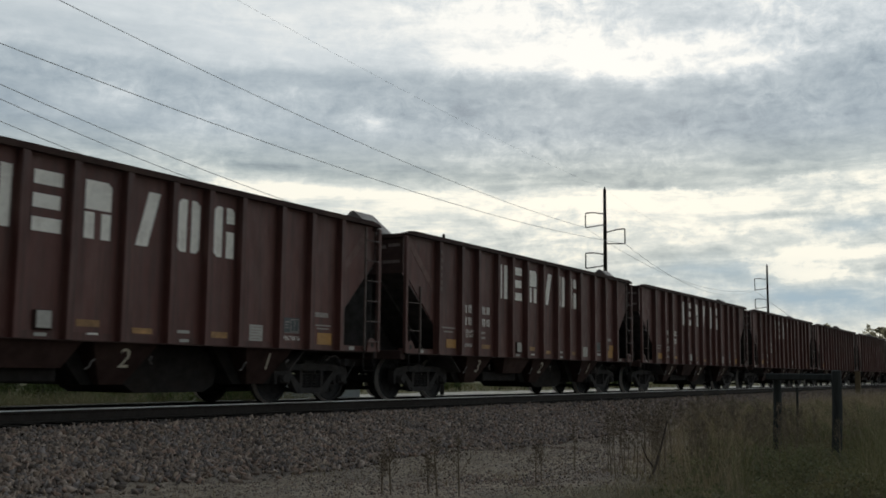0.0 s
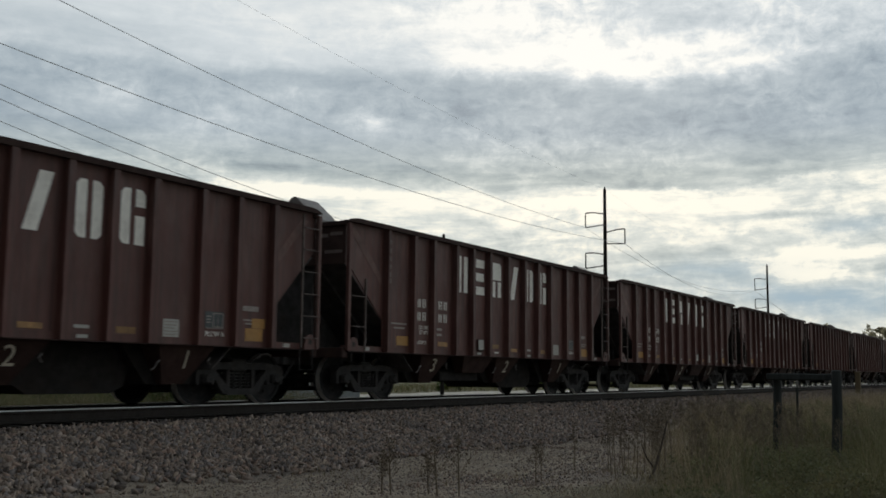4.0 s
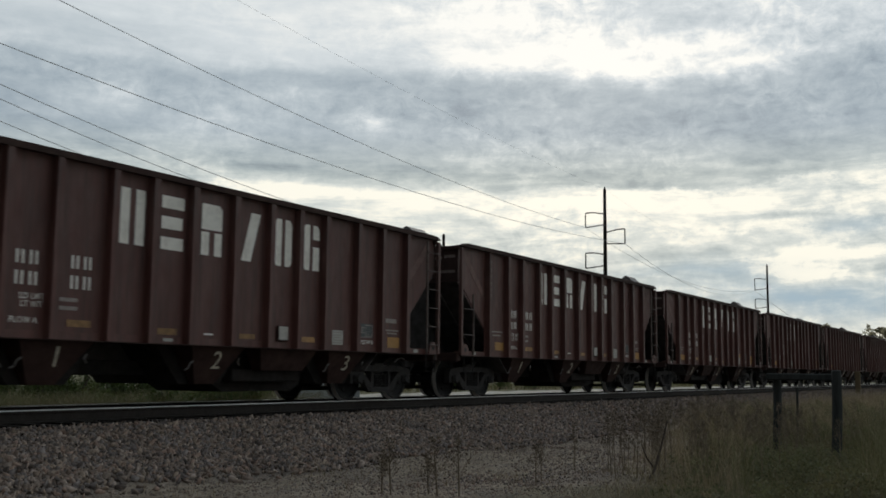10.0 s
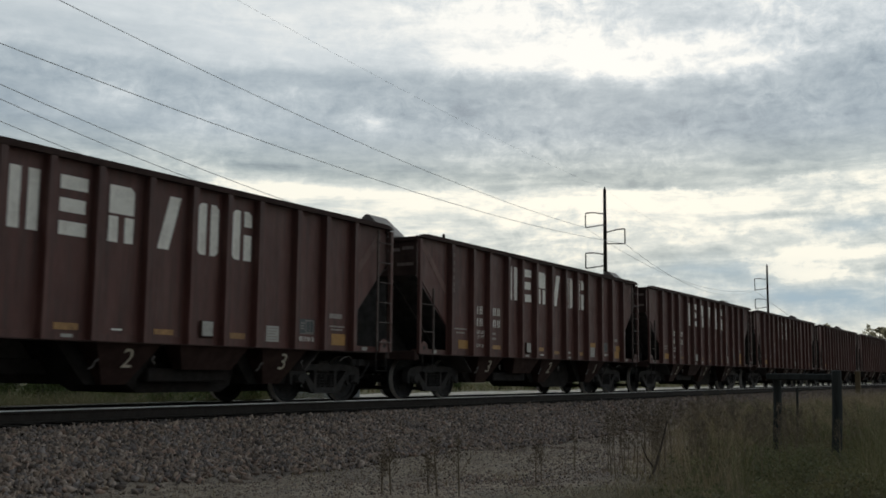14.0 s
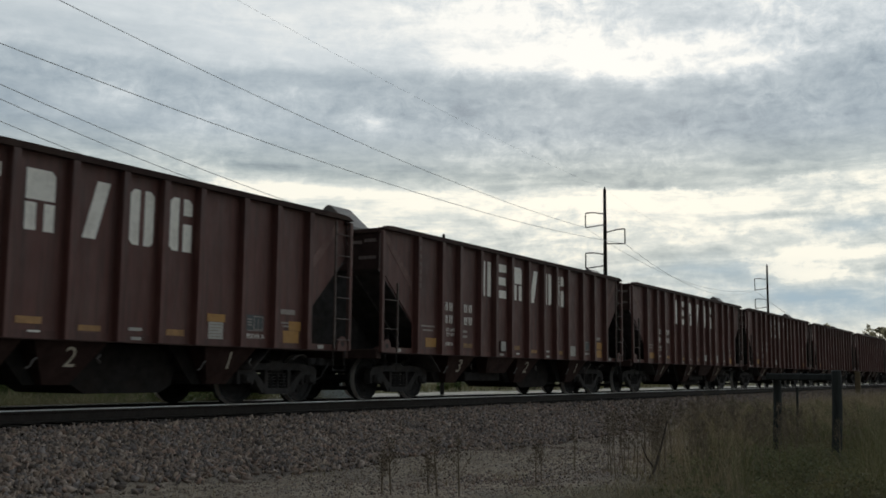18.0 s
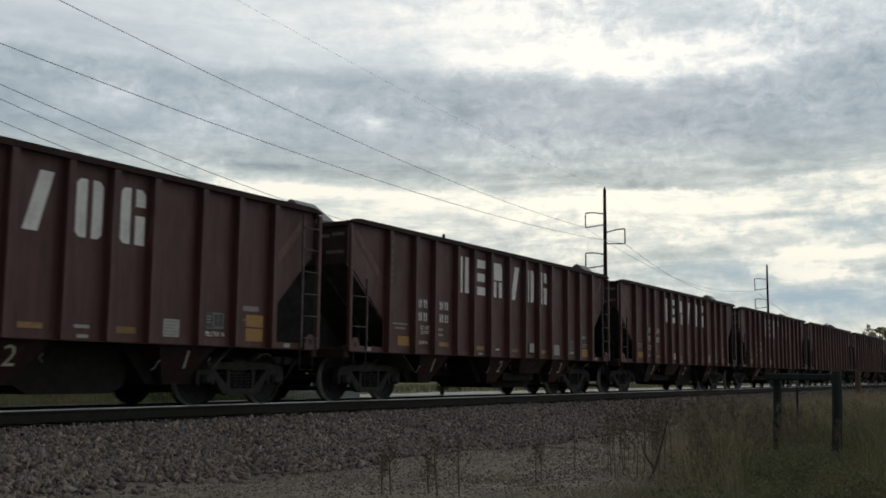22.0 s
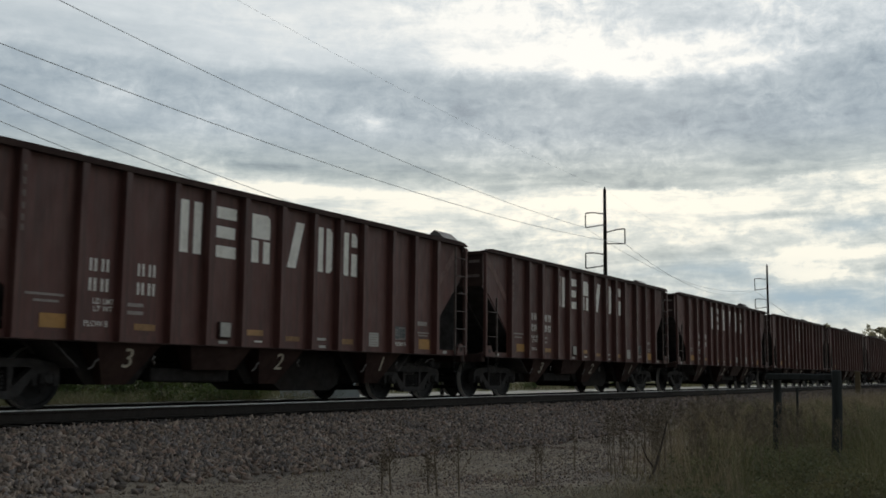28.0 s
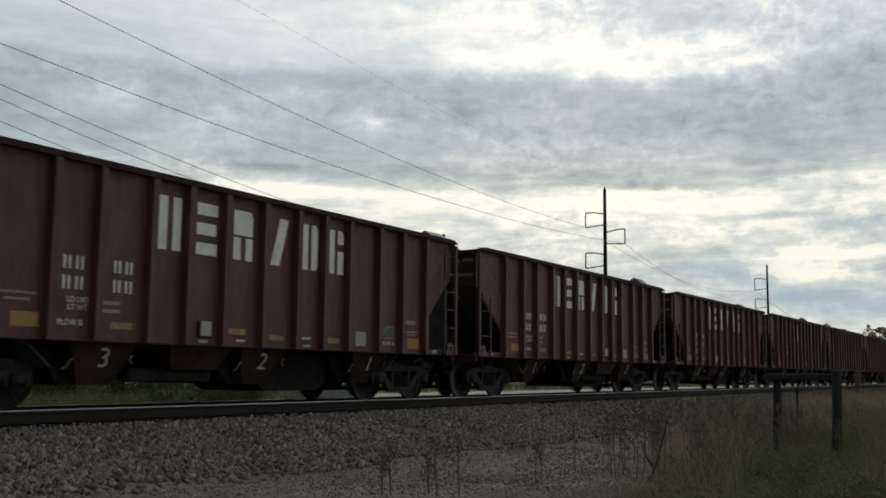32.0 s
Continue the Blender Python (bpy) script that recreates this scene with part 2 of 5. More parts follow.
def stone_material():
    m = material("crushed_ballast_stone", (0.245, 0.207, 0.181), 0.92, vary=0.25, scale=20, bump=0.3, bump_scale=60, spec=0.25)
    nt = m.node_tree
    b = nt.nodes["Principled BSDF"]
    src = b.inputs["Base Color"].links[0].from_socket
    g = nt.nodes.new("ShaderNodeNewGeometry")
    r = nt.nodes.new("ShaderNodeValToRGB")
    r.color_ramp.interpolation = "CONSTANT"
    kinds = [(0.0, (0.62, 0.62, 0.66)), (0.20, (1.0, 0.94, 0.88)), (0.34, (0.78, 0.70, 0.66)), (0.48, (1.25, 1.15, 1.02)), (0.60, (0.9, 0.92, 0.97)), (0.72, (1.2, 1.0, 0.9)), (0.84, (1.5, 1.44, 1.38)), (0.92, (0.4, 0.38, 0.37))]
    while len(r.color_ramp.elements) < len(kinds):
        r.color_ramp.elements.new(0.5)
    for e, (p, c) in zip(r.color_ramp.elements, kinds):
        e.position, e.color = p, (*c, 1)
    nt.links.new(g.outputs["Random Per Island"], r.inputs[0])
    mul = nt.nodes.new("ShaderNodeVectorMath")
    mul.operation = "MULTIPLY"
    nt.links.new(src, mul.inputs[0])
    nt.links.new(r.outputs[0], mul.inputs[1])
    nt.links.new(mul.outputs[0], b.inputs["Base Color"])
    return m


STONE = stone_material()
POST = material("weathered_timber", (0.027, 0.031, 0.031), 0.85, vary=0.35, scale=5, spots=(0.03, 0.03, 0.028), spot_amount=0.7, bump=0.5, bump_scale=18, stretch=(3, 3, 0.35))
MARKER = material("tan_marker_paint", (0.17, 0.13, 0.075), 0.8, vary=0.2, scale=6, spots=(0.16, 0.12, 0.07), spot_amount=0.6)
POLE = material("dark_treated_pole", (0.020, 0.018, 0.016), 0.9, spec=0.1, vary=0.3, scale=3, stretch=(3, 3, 0.3))
POLE_STEEL = material("dark_pole_hardware", (0.018, 0.018, 0.018), 0.7, metal=0.0, spec=0.15, vary=0.2, scale=6)
WIRE = material("weathered_conductor", (0.60, 0.605, 0.61), 0.6, metal=0.0, vary=0.1)
BOX = material("grey_painted_steel", (0.39, 0.43, 0.44), 0.55, vary=0.08, scale=3, spots=(0.19, 0.20, 0.19), spot_amount=0.5)
BARK = material("bark", (0.06, 0.045, 0.035), 0.9, vary=0.4, scale=8, stretch=(2, 2, 0.4))
LEAF = material("tree_leaves", (0.38, 0.34, 0.22), 0.7, vary=0.3, scale=0.6, island=0.4, spots=(0.26, 0.17, 0.08), spot_amount=0.5, spot_scale=0.35)
SHRUB = material("shrub_leaves", (0.060, 0.088, 0.020), 0.7, vary=0.3, scale=0.8, island=0.45, spots=(0.16, 0.10, 0.022), spot_amount=0.65, spot_scale=0.6)
GRASS = material("dry_autumn_grass", (0.30, 0.238, 0.155), 0.85, vary=0.25, scale=0.9, island=0.2, spots=(0.15, 0.14, 0.06), spot_amount=0.8, spot_scale=0.5)
GREEN_GRASS = material("green_verge_grass", (0.145, 0.142, 0.064), 0.8, vary=0.25, scale=0.9, island=0.18, spots=(0.14, 0.11, 0.055), spot_amount=0.7, spot_scale=0.6)
FORB = material("low_weed_leaves", (0.132, 0.136, 0.066), 0.75, vary=0.3, scale=0.8, island=0.35, spots=(0.19, 0.13, 0.07), spot_amount=0.75, spot_scale=0.7)
STALK = material("dead_weed_stalk", (0.155, 0.120, 0.085), 0.9, vary=0.3, scale=9, island=0.35)


def let_through(m, share):
    """Thin leaves: part of the light falls through them."""
    nt = m.node_tree
    b, out = nt.nodes["Principled BSDF"], nt.nodes["Material Output"]
    tr, mx = nt.nodes.new("ShaderNodeBsdfTranslucent"), nt.nodes.new("ShaderNodeMixShader")
    nt.links.new(b.inputs["Base Color"].links[0].from_socket, tr.inputs["Color"])
    mx.inputs[0].default_value = share
    nt.links.new(b.outputs[0], mx.inputs[1])
    nt.links.new(tr.outputs[0], mx.inputs[2])
    nt.links.new(mx.outputs[0], out.inputs["Surface"])


for leafy, share in ((LEAF, 0.45), (SHRUB, 0.3), (FORB, 0.35), (GRASS, 0.3), (GREEN_GRASS, 0.3)):
    let_through(leafy, share)


# ---- mesh building ----
class Shape:
    """Vertices and faces gathered piece by piece, then made into one mesh."""

    def __init__(self):
        self.v, self.f, self.mats = [], [], []

    def add(self, verts, faces, mat=0):
        o = len(self.v)
        self.v += [tuple(p) for p in verts]
        self.f += [tuple(i + o for i in f) for f in faces]
        self.mats += [mat] * len(faces)
        return self

    def box(self, lo, hi, bevel=0.0, mat=0):
        (x0, y0, z0), (x1, y1, z1) = lo, hi
        if not bevel:
            vs = [(x, y, z) for z in (z0, z1) for y in (y0, y1) for x in (x0, x1)]
            return self.add(vs, [(0, 2, 3, 1), (4, 5, 7, 6), (0, 1, 5, 4), (2, 6, 7, 3), (0, 4, 6, 2), (1, 3, 7, 5)], mat)
        bm = bmesh.new()
        bmesh.ops.create_cube(bm, size=1)
        for p in bm.verts:
            p.co = ((x0 + x1) / 2 + p.co.x * (x1 - x0), (y0 + y1) / 2 + p.co.y * (y1 - y0), (z0 + z1) / 2 + p.co.z * (z1 - z0))
        bmesh.ops.bevel(bm, geom=list(bm.edges), offset=bevel, segments=1, affect="EDGES")
        self.from_bm(bm, mat)
        return self

    def from_bm(self, bm, mat=0):
        bm.verts.index_update()
        self.add([p.co for p in bm.verts], [[q.index for q in f.verts] for f in bm.faces], mat)
        bm.free()
        return self

    def prism(self, outline, axis, a, b, mat=0):
        """An outline extruded along an axis from a to b: for axis y the outline is (x, z), for x (y, z), for z (x, y)."""
        def at(p, q):
            return {"x": (q, p[0], p[1]), "y": (p[0], q, p[1]), "z": (p[0], p[1], q)}[axis]
        n = len(outline)
        vs = [at(p, a) for p in outline] + [at(p, b) for p in outline]
        fs = [tuple(range(n))[::-1], tuple(range(n, 2 * n))] + [(i, (i + 1) % n, n + (i + 1) % n, n + i) for i in range(n)]
        return self.add(vs, fs, mat)

    def tube(self, path, radius, sides=8, mat=0, caps=True):
        path = [Vector(p) for p in path]
        radii = radius if isinstance(radius, (list, tuple)) else [radius] * len(path)
        vs, fs, ref = [], [], None
        for i, p in enumerate(path):
            way = (path[min(i + 1, len(path) - 1)] - path[max(i - 1, 0)]).normalized()
            if ref is None:
                ref = Vector((0, 0, 1)) if abs(way.z) < 0.9 else Vector((1, 0, 0))
            s = way.cross(ref).normalized()
            ref = s.cross(way).normalized()
            for k in range(sides):
                a = 2 * math.pi * k / sides
                vs.append(p + radii[i] * (math.cos(a) * s + math.sin(a) * ref))
        for i in range(len(path) - 1):
            for k in range(sides):
                k2 = (k + 1) % sides
                fs.append((i * sides + k, i * sides + k2, (i + 1) * sides + k2, (i + 1) * sides + k))
        if caps:
            fs += [tuple(range(sides))[::-1], tuple(range((len(path) - 1) * sides, len(path) * sides))]
        return self.add(vs, fs, mat)

    def lathe(self, profile, sides=28, mat=0, mats=None):
        """A profile of (y, radius) turned round the y axis."""
        n = len(profile)
        vs = [(r * math.cos(2 * math.pi * k / sides), y, r * math.sin(2 * math.pi * k / sides)) for k in range(sides) for y, r in profile]
        for i in range(n - 1):
            fs = [(k * n + i, k * n + i + 1, ((k + 1) % sides) * n + i + 1, ((k + 1) % sides) * n + i) for k in range(sides)]
            o = len(self.v)
            self.f += [tuple(q + o for q in f) for f in fs]
            self.mats += [mats[i] if mats else mat] * sides
        self.v += vs
        return self

    def mesh(self, name, *materials):
        me = bpy.data.meshes.new(name)
        me.from_pydata([tuple(p) for p in self.v], [], self.f)
        for m in materials:
            me.materials.append(m)
        if len(materials) > 1:
            me.polygons.foreach_set("material_index", self.mats)
        me.update()
        bm = bmesh.new()
        bm.from_mesh(me)
        bmesh.ops.recalc_face_normals(bm, faces=bm.faces)
        bm.to_mesh(me)
        bm.free()
        return me


def part(name, shape, materials, parent, label="", at=(0, 0, 0), smooth=False):
    """One mesh object under a thing or a part; shape may be a Shape or a mesh already made."""
    if isinstance(shape, Shape):
        shape = shape.mesh(name, *(materials if isinstance(materials, (list, tuple)) else [materials]))
    if smooth:
        shape.polygons.foreach_set("use_smooth", [True] * len(shape.polygons))
    ob = new(name, shape)
    ob.parent = parent
    ob.location = at
    return tagged(ob, label)


def thing(name, at, label, category, group="", kind=""):
    ob = new(name)
    ob.empty_display_size = 0.2
    ob.location = at
    return tagged(ob, label, category, group, kind)


def solid(name, shape, materials, label, category, group="", kind="", at=(0, 0, 0), smooth=False):
    """A thing of one mesh."""
    ob = part(name, shape, materials, None, "", at, smooth)
    return tagged(ob, label, category, group, kind)


def lettering(body, height, mat, shear=0.0, bold=0.0):
    """Flat letters in the built-in font, width along x, height along z, facing -y."""
    cu = bpy.data.curves.new("lettering", "FONT")
    cu.body, cu.size, cu.shear, cu.extrude, cu.resolution_u = body, height / 0.72, shear, 0.002, 3
    cu.offset = bold
    ob = new("lettering", cu)
    bpy.context.view_layer.update()
    me = bpy.data.meshes.new_from_object(ob.evaluated_get(bpy.context.evaluated_depsgraph_get()))
    bpy.data.objects.remove(ob)
    bpy.data.curves.remove(cu)
    me.transform(Matrix.Rotation(radians(90), 4, "X"))
    me.materials.clear()
    me.materials.append(mat)
    return me


# ---- ground ----
GROUND_Z = -0.87


def ground_height(x, y):
    """The embankment's profile across the track, with a little unevenness."""
    prof = [(-4000, -0.9), (-40, -0.9), (0, -0.88), (7.0, -0.87), (9.5, -0.86), (11.9, -0.305), (12.15, -0.272), (14.8, -0.272), (15.1, -0.31),
            (17.0, -0.72), (20, -0.80), (60, -0.9), (4000, -1.0)]
    z = np.interp(y, [p[0] for p in prof], [p[1] for p in prof])
    bed = 1.0 - np.clip((np.abs(y - TRACK_Y) - 1.5) / 1.0, 0, 1)
    wave = 0.035 * np.sin(x * 0.9 + 1.3 * np.sin(y * 0.7)) + 0.03 * np.sin(y * 1.7 + x * 0.33) + 0.02 * np.sin(x * 2.7 - y * 1.9)
    return z + wave * (1 - bed) * np.clip(1.5 - np.abs(y - 6) / 40, 0.3, 1)


def ground_material():
    m = bpy.data.materials.new("verge_ground")
    m.use_nodes = True
    nt = m.node_tree
    N, Lk = nt.nodes.new, nt.links.new
    b = nt.nodes["Principled BSDF"]
    b.inputs["Roughness"].default_value = 0.95
    b.inputs["Specular IOR Level"].default_value = 0.2
    tc = N("ShaderNodeTexCoord")
    sep = N("ShaderNodeSeparateXYZ")
    Lk(tc.outputs["Object"], sep.inputs[0])

    def fbm(s, detail=6):
        n = N("ShaderNodeTexNoise")
        n.inputs["Scale"].default_value, n.inputs["Detail"].default_value, n.inputs["Roughness"].default_value = s, detail, 0.65
        Lk(tc.outputs["Object"], n.inputs["Vector"])
        return n.outputs["Fac"]

    def ramp(src, stops):
        r = N("ShaderNodeValToRGB")
        Lk(src, r.inputs[0])
        while len(r.color_ramp.elements) < len(stops):
            r.color_ramp.elements.new(0.5)
        for e, (p, c) in zip(r.color_ramp.elements, stops):
            e.position, e.color = p, (*c, 1)
        return r.outputs[0]

    def span(src, lo, hi):
        n = N("ShaderNodeMapRange")
        n.inputs[1].default_value, n.inputs[2].default_value = lo, hi
        Lk(src, n.inputs[0])
        return n.outputs[0]

    def mixed(f, a, c):
        n = N("ShaderNodeMix")
        n.data_type = "RGBA"
        Lk(f, n.inputs["Factor"])
        Lk(a, n.inputs["A"])
        Lk(c, n.inputs["B"])
        return n.outputs["Result"]

    dirt = ramp(fbm(5.0, 9), [(0.32, (0.21, 0.170, 0.128)), (0.5, (0.32, 0.264, 0.203)), (0.68, (0.43, 0.362, 0.285))])
    gravel = ramp(fbm(38.0, 4), [(0.35, (0.09, 0.075, 0.063)), (0.5, (0.20, 0.168, 0.142)), (0.66, (0.32, 0.275, 0.235))])
    grass = ramp(fbm(1.1), [(0.3, (0.045, 0.055, 0.02)), (0.5, (0.085, 0.08, 0.034)), (0.7, (0.13, 0.11, 0.05))])
    wob = N("ShaderNodeMath")
    wob.operation = "MULTIPLY_ADD"
    Lk(fbm(0.5, 5), wob.inputs[0])
    wob.inputs[1].default_value = 3.0
    Lk(sep.outputs[1], wob.inputs[2])
    near_dirt = mixed(span(fbm(0.8), 0.34, 0.52), gravel, dirt)
    a = mixed(span(wob.outputs[0], 6.2, 7.4), grass, near_dirt)
    a = mixed(span(wob.outputs[0], 10.7, 11.3), a, gravel)
    a = mixed(span(wob.outputs[0], 18.2, 19.2), a, grass)
    Lk(a, b.inputs["Base Color"])
    bp = N("ShaderNodeBump")
    bp.inputs["Strength"].default_value, bp.inputs["Distance"].default_value = 0.9, 0.05
    Lk(fbm(24.0, 8), bp.inputs["Height"])
    Lk(bp.outputs[0], b.inputs["Normal"])
    return m


def ground():
    xs = np.unique(np.concatenate([np.linspace(-3500, -60, 12), np.linspace(-60, 0, 25), np.linspace(0, 60, 151), np.linspace(60, 160, 60), np.linspace(160, 3500, 25)]))
    ys = np.unique(np.concatenate([np.linspace(-3500, -40, 10), np.linspace(-40, 0, 20), np.linspace(0, 18, 91), np.linspace(18, 70, 40), np.linspace(70, 3500, 20)]))
    gx, gy = np.meshgrid(xs, ys)
    gz = ground_height(gx, gy)
    vs = np.stack([gx, gy, gz], -1).reshape(-1, 3)
    nx = len(xs)
    i = np.arange(len(ys) - 1)[:, None] * nx + np.arange(nx - 1)
    fs = np.stack([i, i + 1, i + nx + 1, i + nx], -1).reshape(-1, 4)
    me = bpy.data.meshes.new("ground")
    me.from_pydata(vs.tolist(), [], fs.tolist())
    me.materials.append(ground_material())
    me.polygons.foreach_set("use_smooth", [True] * len(me.polygons))
    tagged(new("ground", me), "dry grass and gravelly dirt beside a railway embankment", "ground", kind="structure")


ground()


def gravel_road():
    """A pale gravel road beyond the track, laid 3 cm over the ground."""
    mat = material("pale_road_gravel", (0.39, 0.365, 0.32), 0.95, vary=0.15, scale=1.2, spots=(0.28, 0.25, 0.20), spot_amount=0.6, spot_scale=0.4, bump=0.5, bump_scale=30, spec=0.2)
    xs, ys = np.linspace(33, 330, 200), np.linspace(29.5, 39.5, 9)
    gx, gy = np.meshgrid(xs, ys)
    gy = gy + 0.35 * np.sin(gx * 0.21) + 0.2 * np.sin(gx * 0.57 + 1)
    gz = ground_height(gx, gy) + 0.03 - 0.03 * np.abs(np.linspace(-1, 1, 9))[:, None] ** 4
    vs = np.stack([gx, gy, gz], -1).reshape(-1, 3)
    i = np.arange(8)[:, None] * 200 + np.arange(199)
    fs = np.stack([i, i + 1, i + 201, i + 200], -1).reshape(-1, 4)
    me = bpy.data.meshes.new("gravel_road")
    me.from_pydata(vs.tolist(), [], fs.tolist())
    me.materials.append(mat)
    tagged(new("gravel_road", me), "pale gravel road running beyond the railway track", "road", kind="structure")


gravel_road()


def scatter_mesh(name, pieces, faces, mat):
    """One mesh out of an array of pieces (n, k, 3) that share their faces."""
    n, k, _ = pieces.shape
    fs = np.asarray(faces)
    me = bpy.data.meshes.new(name)
    w = fs.shape[1]
    me.vertices.add(n * k)
    me.vertices.foreach_set("co", pieces.astype(np.float32).ravel())
    idx = (fs[None] + (np.arange(n) * k)[:, None, None]).reshape(-1)
    me.loops.add(len(idx))
    me.loops.foreach_set("vertex_index", idx.astype(np.int32))
    me.polygons.add(n * len(fs))
    me.polygons.foreach_set("loop_start", np.arange(0, len(idx), w, dtype=np.int32))
    me.update(calc_edges=True)
    me.materials.append(mat)
    return me


CUBE = np.array([(x, y, z) for z in (-1, 1) for y in (-1, 1) for x in (-1, 1)], float)
CUBE_FACES = [(0, 2, 3, 1), (4, 5, 7, 6), (0, 1, 5, 4), (2, 6, 7, 3), (0, 4, 6, 2), (1, 3, 7, 5)]


def turned(rng, n):
    q = rng.normal(size=(n, 4))
    q /= np.linalg.norm(q, axis=1, keepdims=True)
    w, x, y, z = q.T
    return np.stack([1 - 2 * (y * y + z * z), 2 * (x * y - z * w), 2 * (x * z + y * w), 2 * (x * y + z * w), 1 - 2 * (x * x + z * z), 2 * (y * z - x * w),
                     2 * (x * z - y * w), 2 * (y * z + x * w), 1 - 2 * (x * x + y * y)], -1).reshape(n, 3, 3)


def stones(rng, x, y, size, sink=0.2):
    n = len(x)
    base = CUBE[None] * (1 + rng.uniform(-0.85, 0.45, (n, 8, 3)))
    base = base * np.stack([rng.uniform(0.75, 1.35, n), rng.uniform(0.4, 0.8, n), rng.uniform(0.2, 0.55, n)], -1)[:, None] * (size * 0.5)[:, None, None]
    base = np.einsum("nij,nkj->nki", turned(rng, n), base)
    base[:, :, 0] += x[:, None]
    base[:, :, 1] += y[:, None]
    base[:, :, 2] += (ground_height(x, y) + size * sink)[:, None]
    return base


def ballast():
    rng = np.random.default_rng(5)
    xs, ys, ss = [], [], []
    for x0, x1, y0, y1, count, s0, s1 in ((5, 26, 9.2, 12.25, 52000, 0.045, 0.115), (26, 70, 9.4, 12.25, 30000, 0.05, 0.105), (0, 70, 13.0, 13.9, 4000, 0.05, 0.08),
                                          (0, 60, 14.6, 17.0, 9000, 0.05, 0.085), (70, 130, 9.6, 12.2, 6000, 0.07, 0.12), (5, 40, 5.0, 9.4, 5500, 0.018, 0.042), (11, 18, 5.6, 7.7, 800, 0.02, 0.052), (7, 24, 4.6, 9.8, 26000, 0.008, 0.026)):
        xs.append(rng.uniform(x0, x1, count))
        ys.append(rng.uniform(y0, y1, count))
        ss.append(rng.uniform(s0, s1, count))
    x, y, s = map(np.concatenate, (xs, ys, ss))
    toe = 9.55 + 0.22 * np.sin(x * 0.8) + 0.15 * np.sin(x * 2.3 + 1.0) + 0.10 * np.sin(x * 5.1)      # the foot of the bank wanders
    keep = (y < 9.05) | (s < 0.03) | (rng.uniform(0, 1, len(x)) < np.clip((y - toe + 0.25) / 0.7, 0.04, 1))
    x, y, s = x[keep], y[keep], s[keep]
    me = scatter_mesh("ballast", stones(rng, x, y, s), CUBE_FACES, STONE)
    tagged(new("ballast", me), "grey and pinkish crushed stone ballast along the track", "ballast", kind="stuff")


ballast()

RAIL_PROFILE = [(-0.070, -0.186), (0.070, -0.186), (0.070, -0.176), (0.012, -0.160), (0.009, -0.055), (0.037, -0.046), (0.038, -0.042), (0.034, -0.017), (0.022, 0.0),
                (-0.022, 0.0), (-0.034, -0.017), (-0.038, -0.042), (-0.037, -0.046), (-0.009, -0.055), (-0.012, -0.160), (-0.070, -0.176)]


def track():
    bed = thing("railway_track", (0, TRACK_Y, 0), "single railway track with polished rails on dark timber ties", "railway track", kind="structure")
    for y in (-0.7525, 0.7525):
        me = Shape().prism(RAIL_PROFILE, "x", -60, 420).mesh("rail", RAIL_SIDE, RAIL_TOP)
        for f in me.polygons:      # the scoured head gets the pale colour with the sky's sheen in it
            if f.center.z > -0.015:
                f.material_index = 1
        part("rail", me, None, bed, at=(0, y, 0))
    tie = Shape().box((-0.115, -1.2, -0.38), (0.115, 1.2, -0.205), 0.012).mesh("tie", TIE)
    for i in range(260):
        part("tie", tie, None, bed, at=(-22 + 0.53 * i, random.uniform(-0.03, 0.03), random.uniform(-0.004, 0.002)))


track()


# ---- the ballast hopper cars ----
HALF = 6.75            # half length of the car's side
SIDE = 1.57            # half width
PITCH = 14.592         # from car to car
RIBS = (-5.33, -4.31, -3.50, -2.50, -1.71, -0.86, 0.12, 1.05, 1.86, 2.66, 3.71, 4.58, 5.51)
RADIUS = 0.457


def wheel_mesh():
    prof = [(-0.075, 0.0), (-0.080, 0.10), (-0.045, 0.13), (-0.020, 0.30), (-0.040, 0.385), (-0.066, 0.400), (-0.070, 0.452), (0.030, 0.457), (0.045, 0.482), (0.062, 0.485),
            (0.070, 0.460), (0.070, 0.390), (0.045, 0.37), (0.030, 0.13), (0.075, 0.10), (0.075, 0.0)]
    mats = [0, 0, 0, 0, 0, 0, 1, 0, 0, 0, 0, 0, 0, 0, 0]
    s = Shape().lathe(prof, 32, mats=mats)
    for k in range(4):      # cast lettering pads and lightening marks on the plate, which show the wheel's turning
        a = k * math.pi / 2 + 0.3
        c, d = math.cos(a) * 0.235, math.sin(a) * 0.235
        s.box((c - 0.03, -0.048, d - 0.03), (c + 0.03, -0.022, d + 0.03))
    return s.mesh("wheel", WHEEL, TREAD)


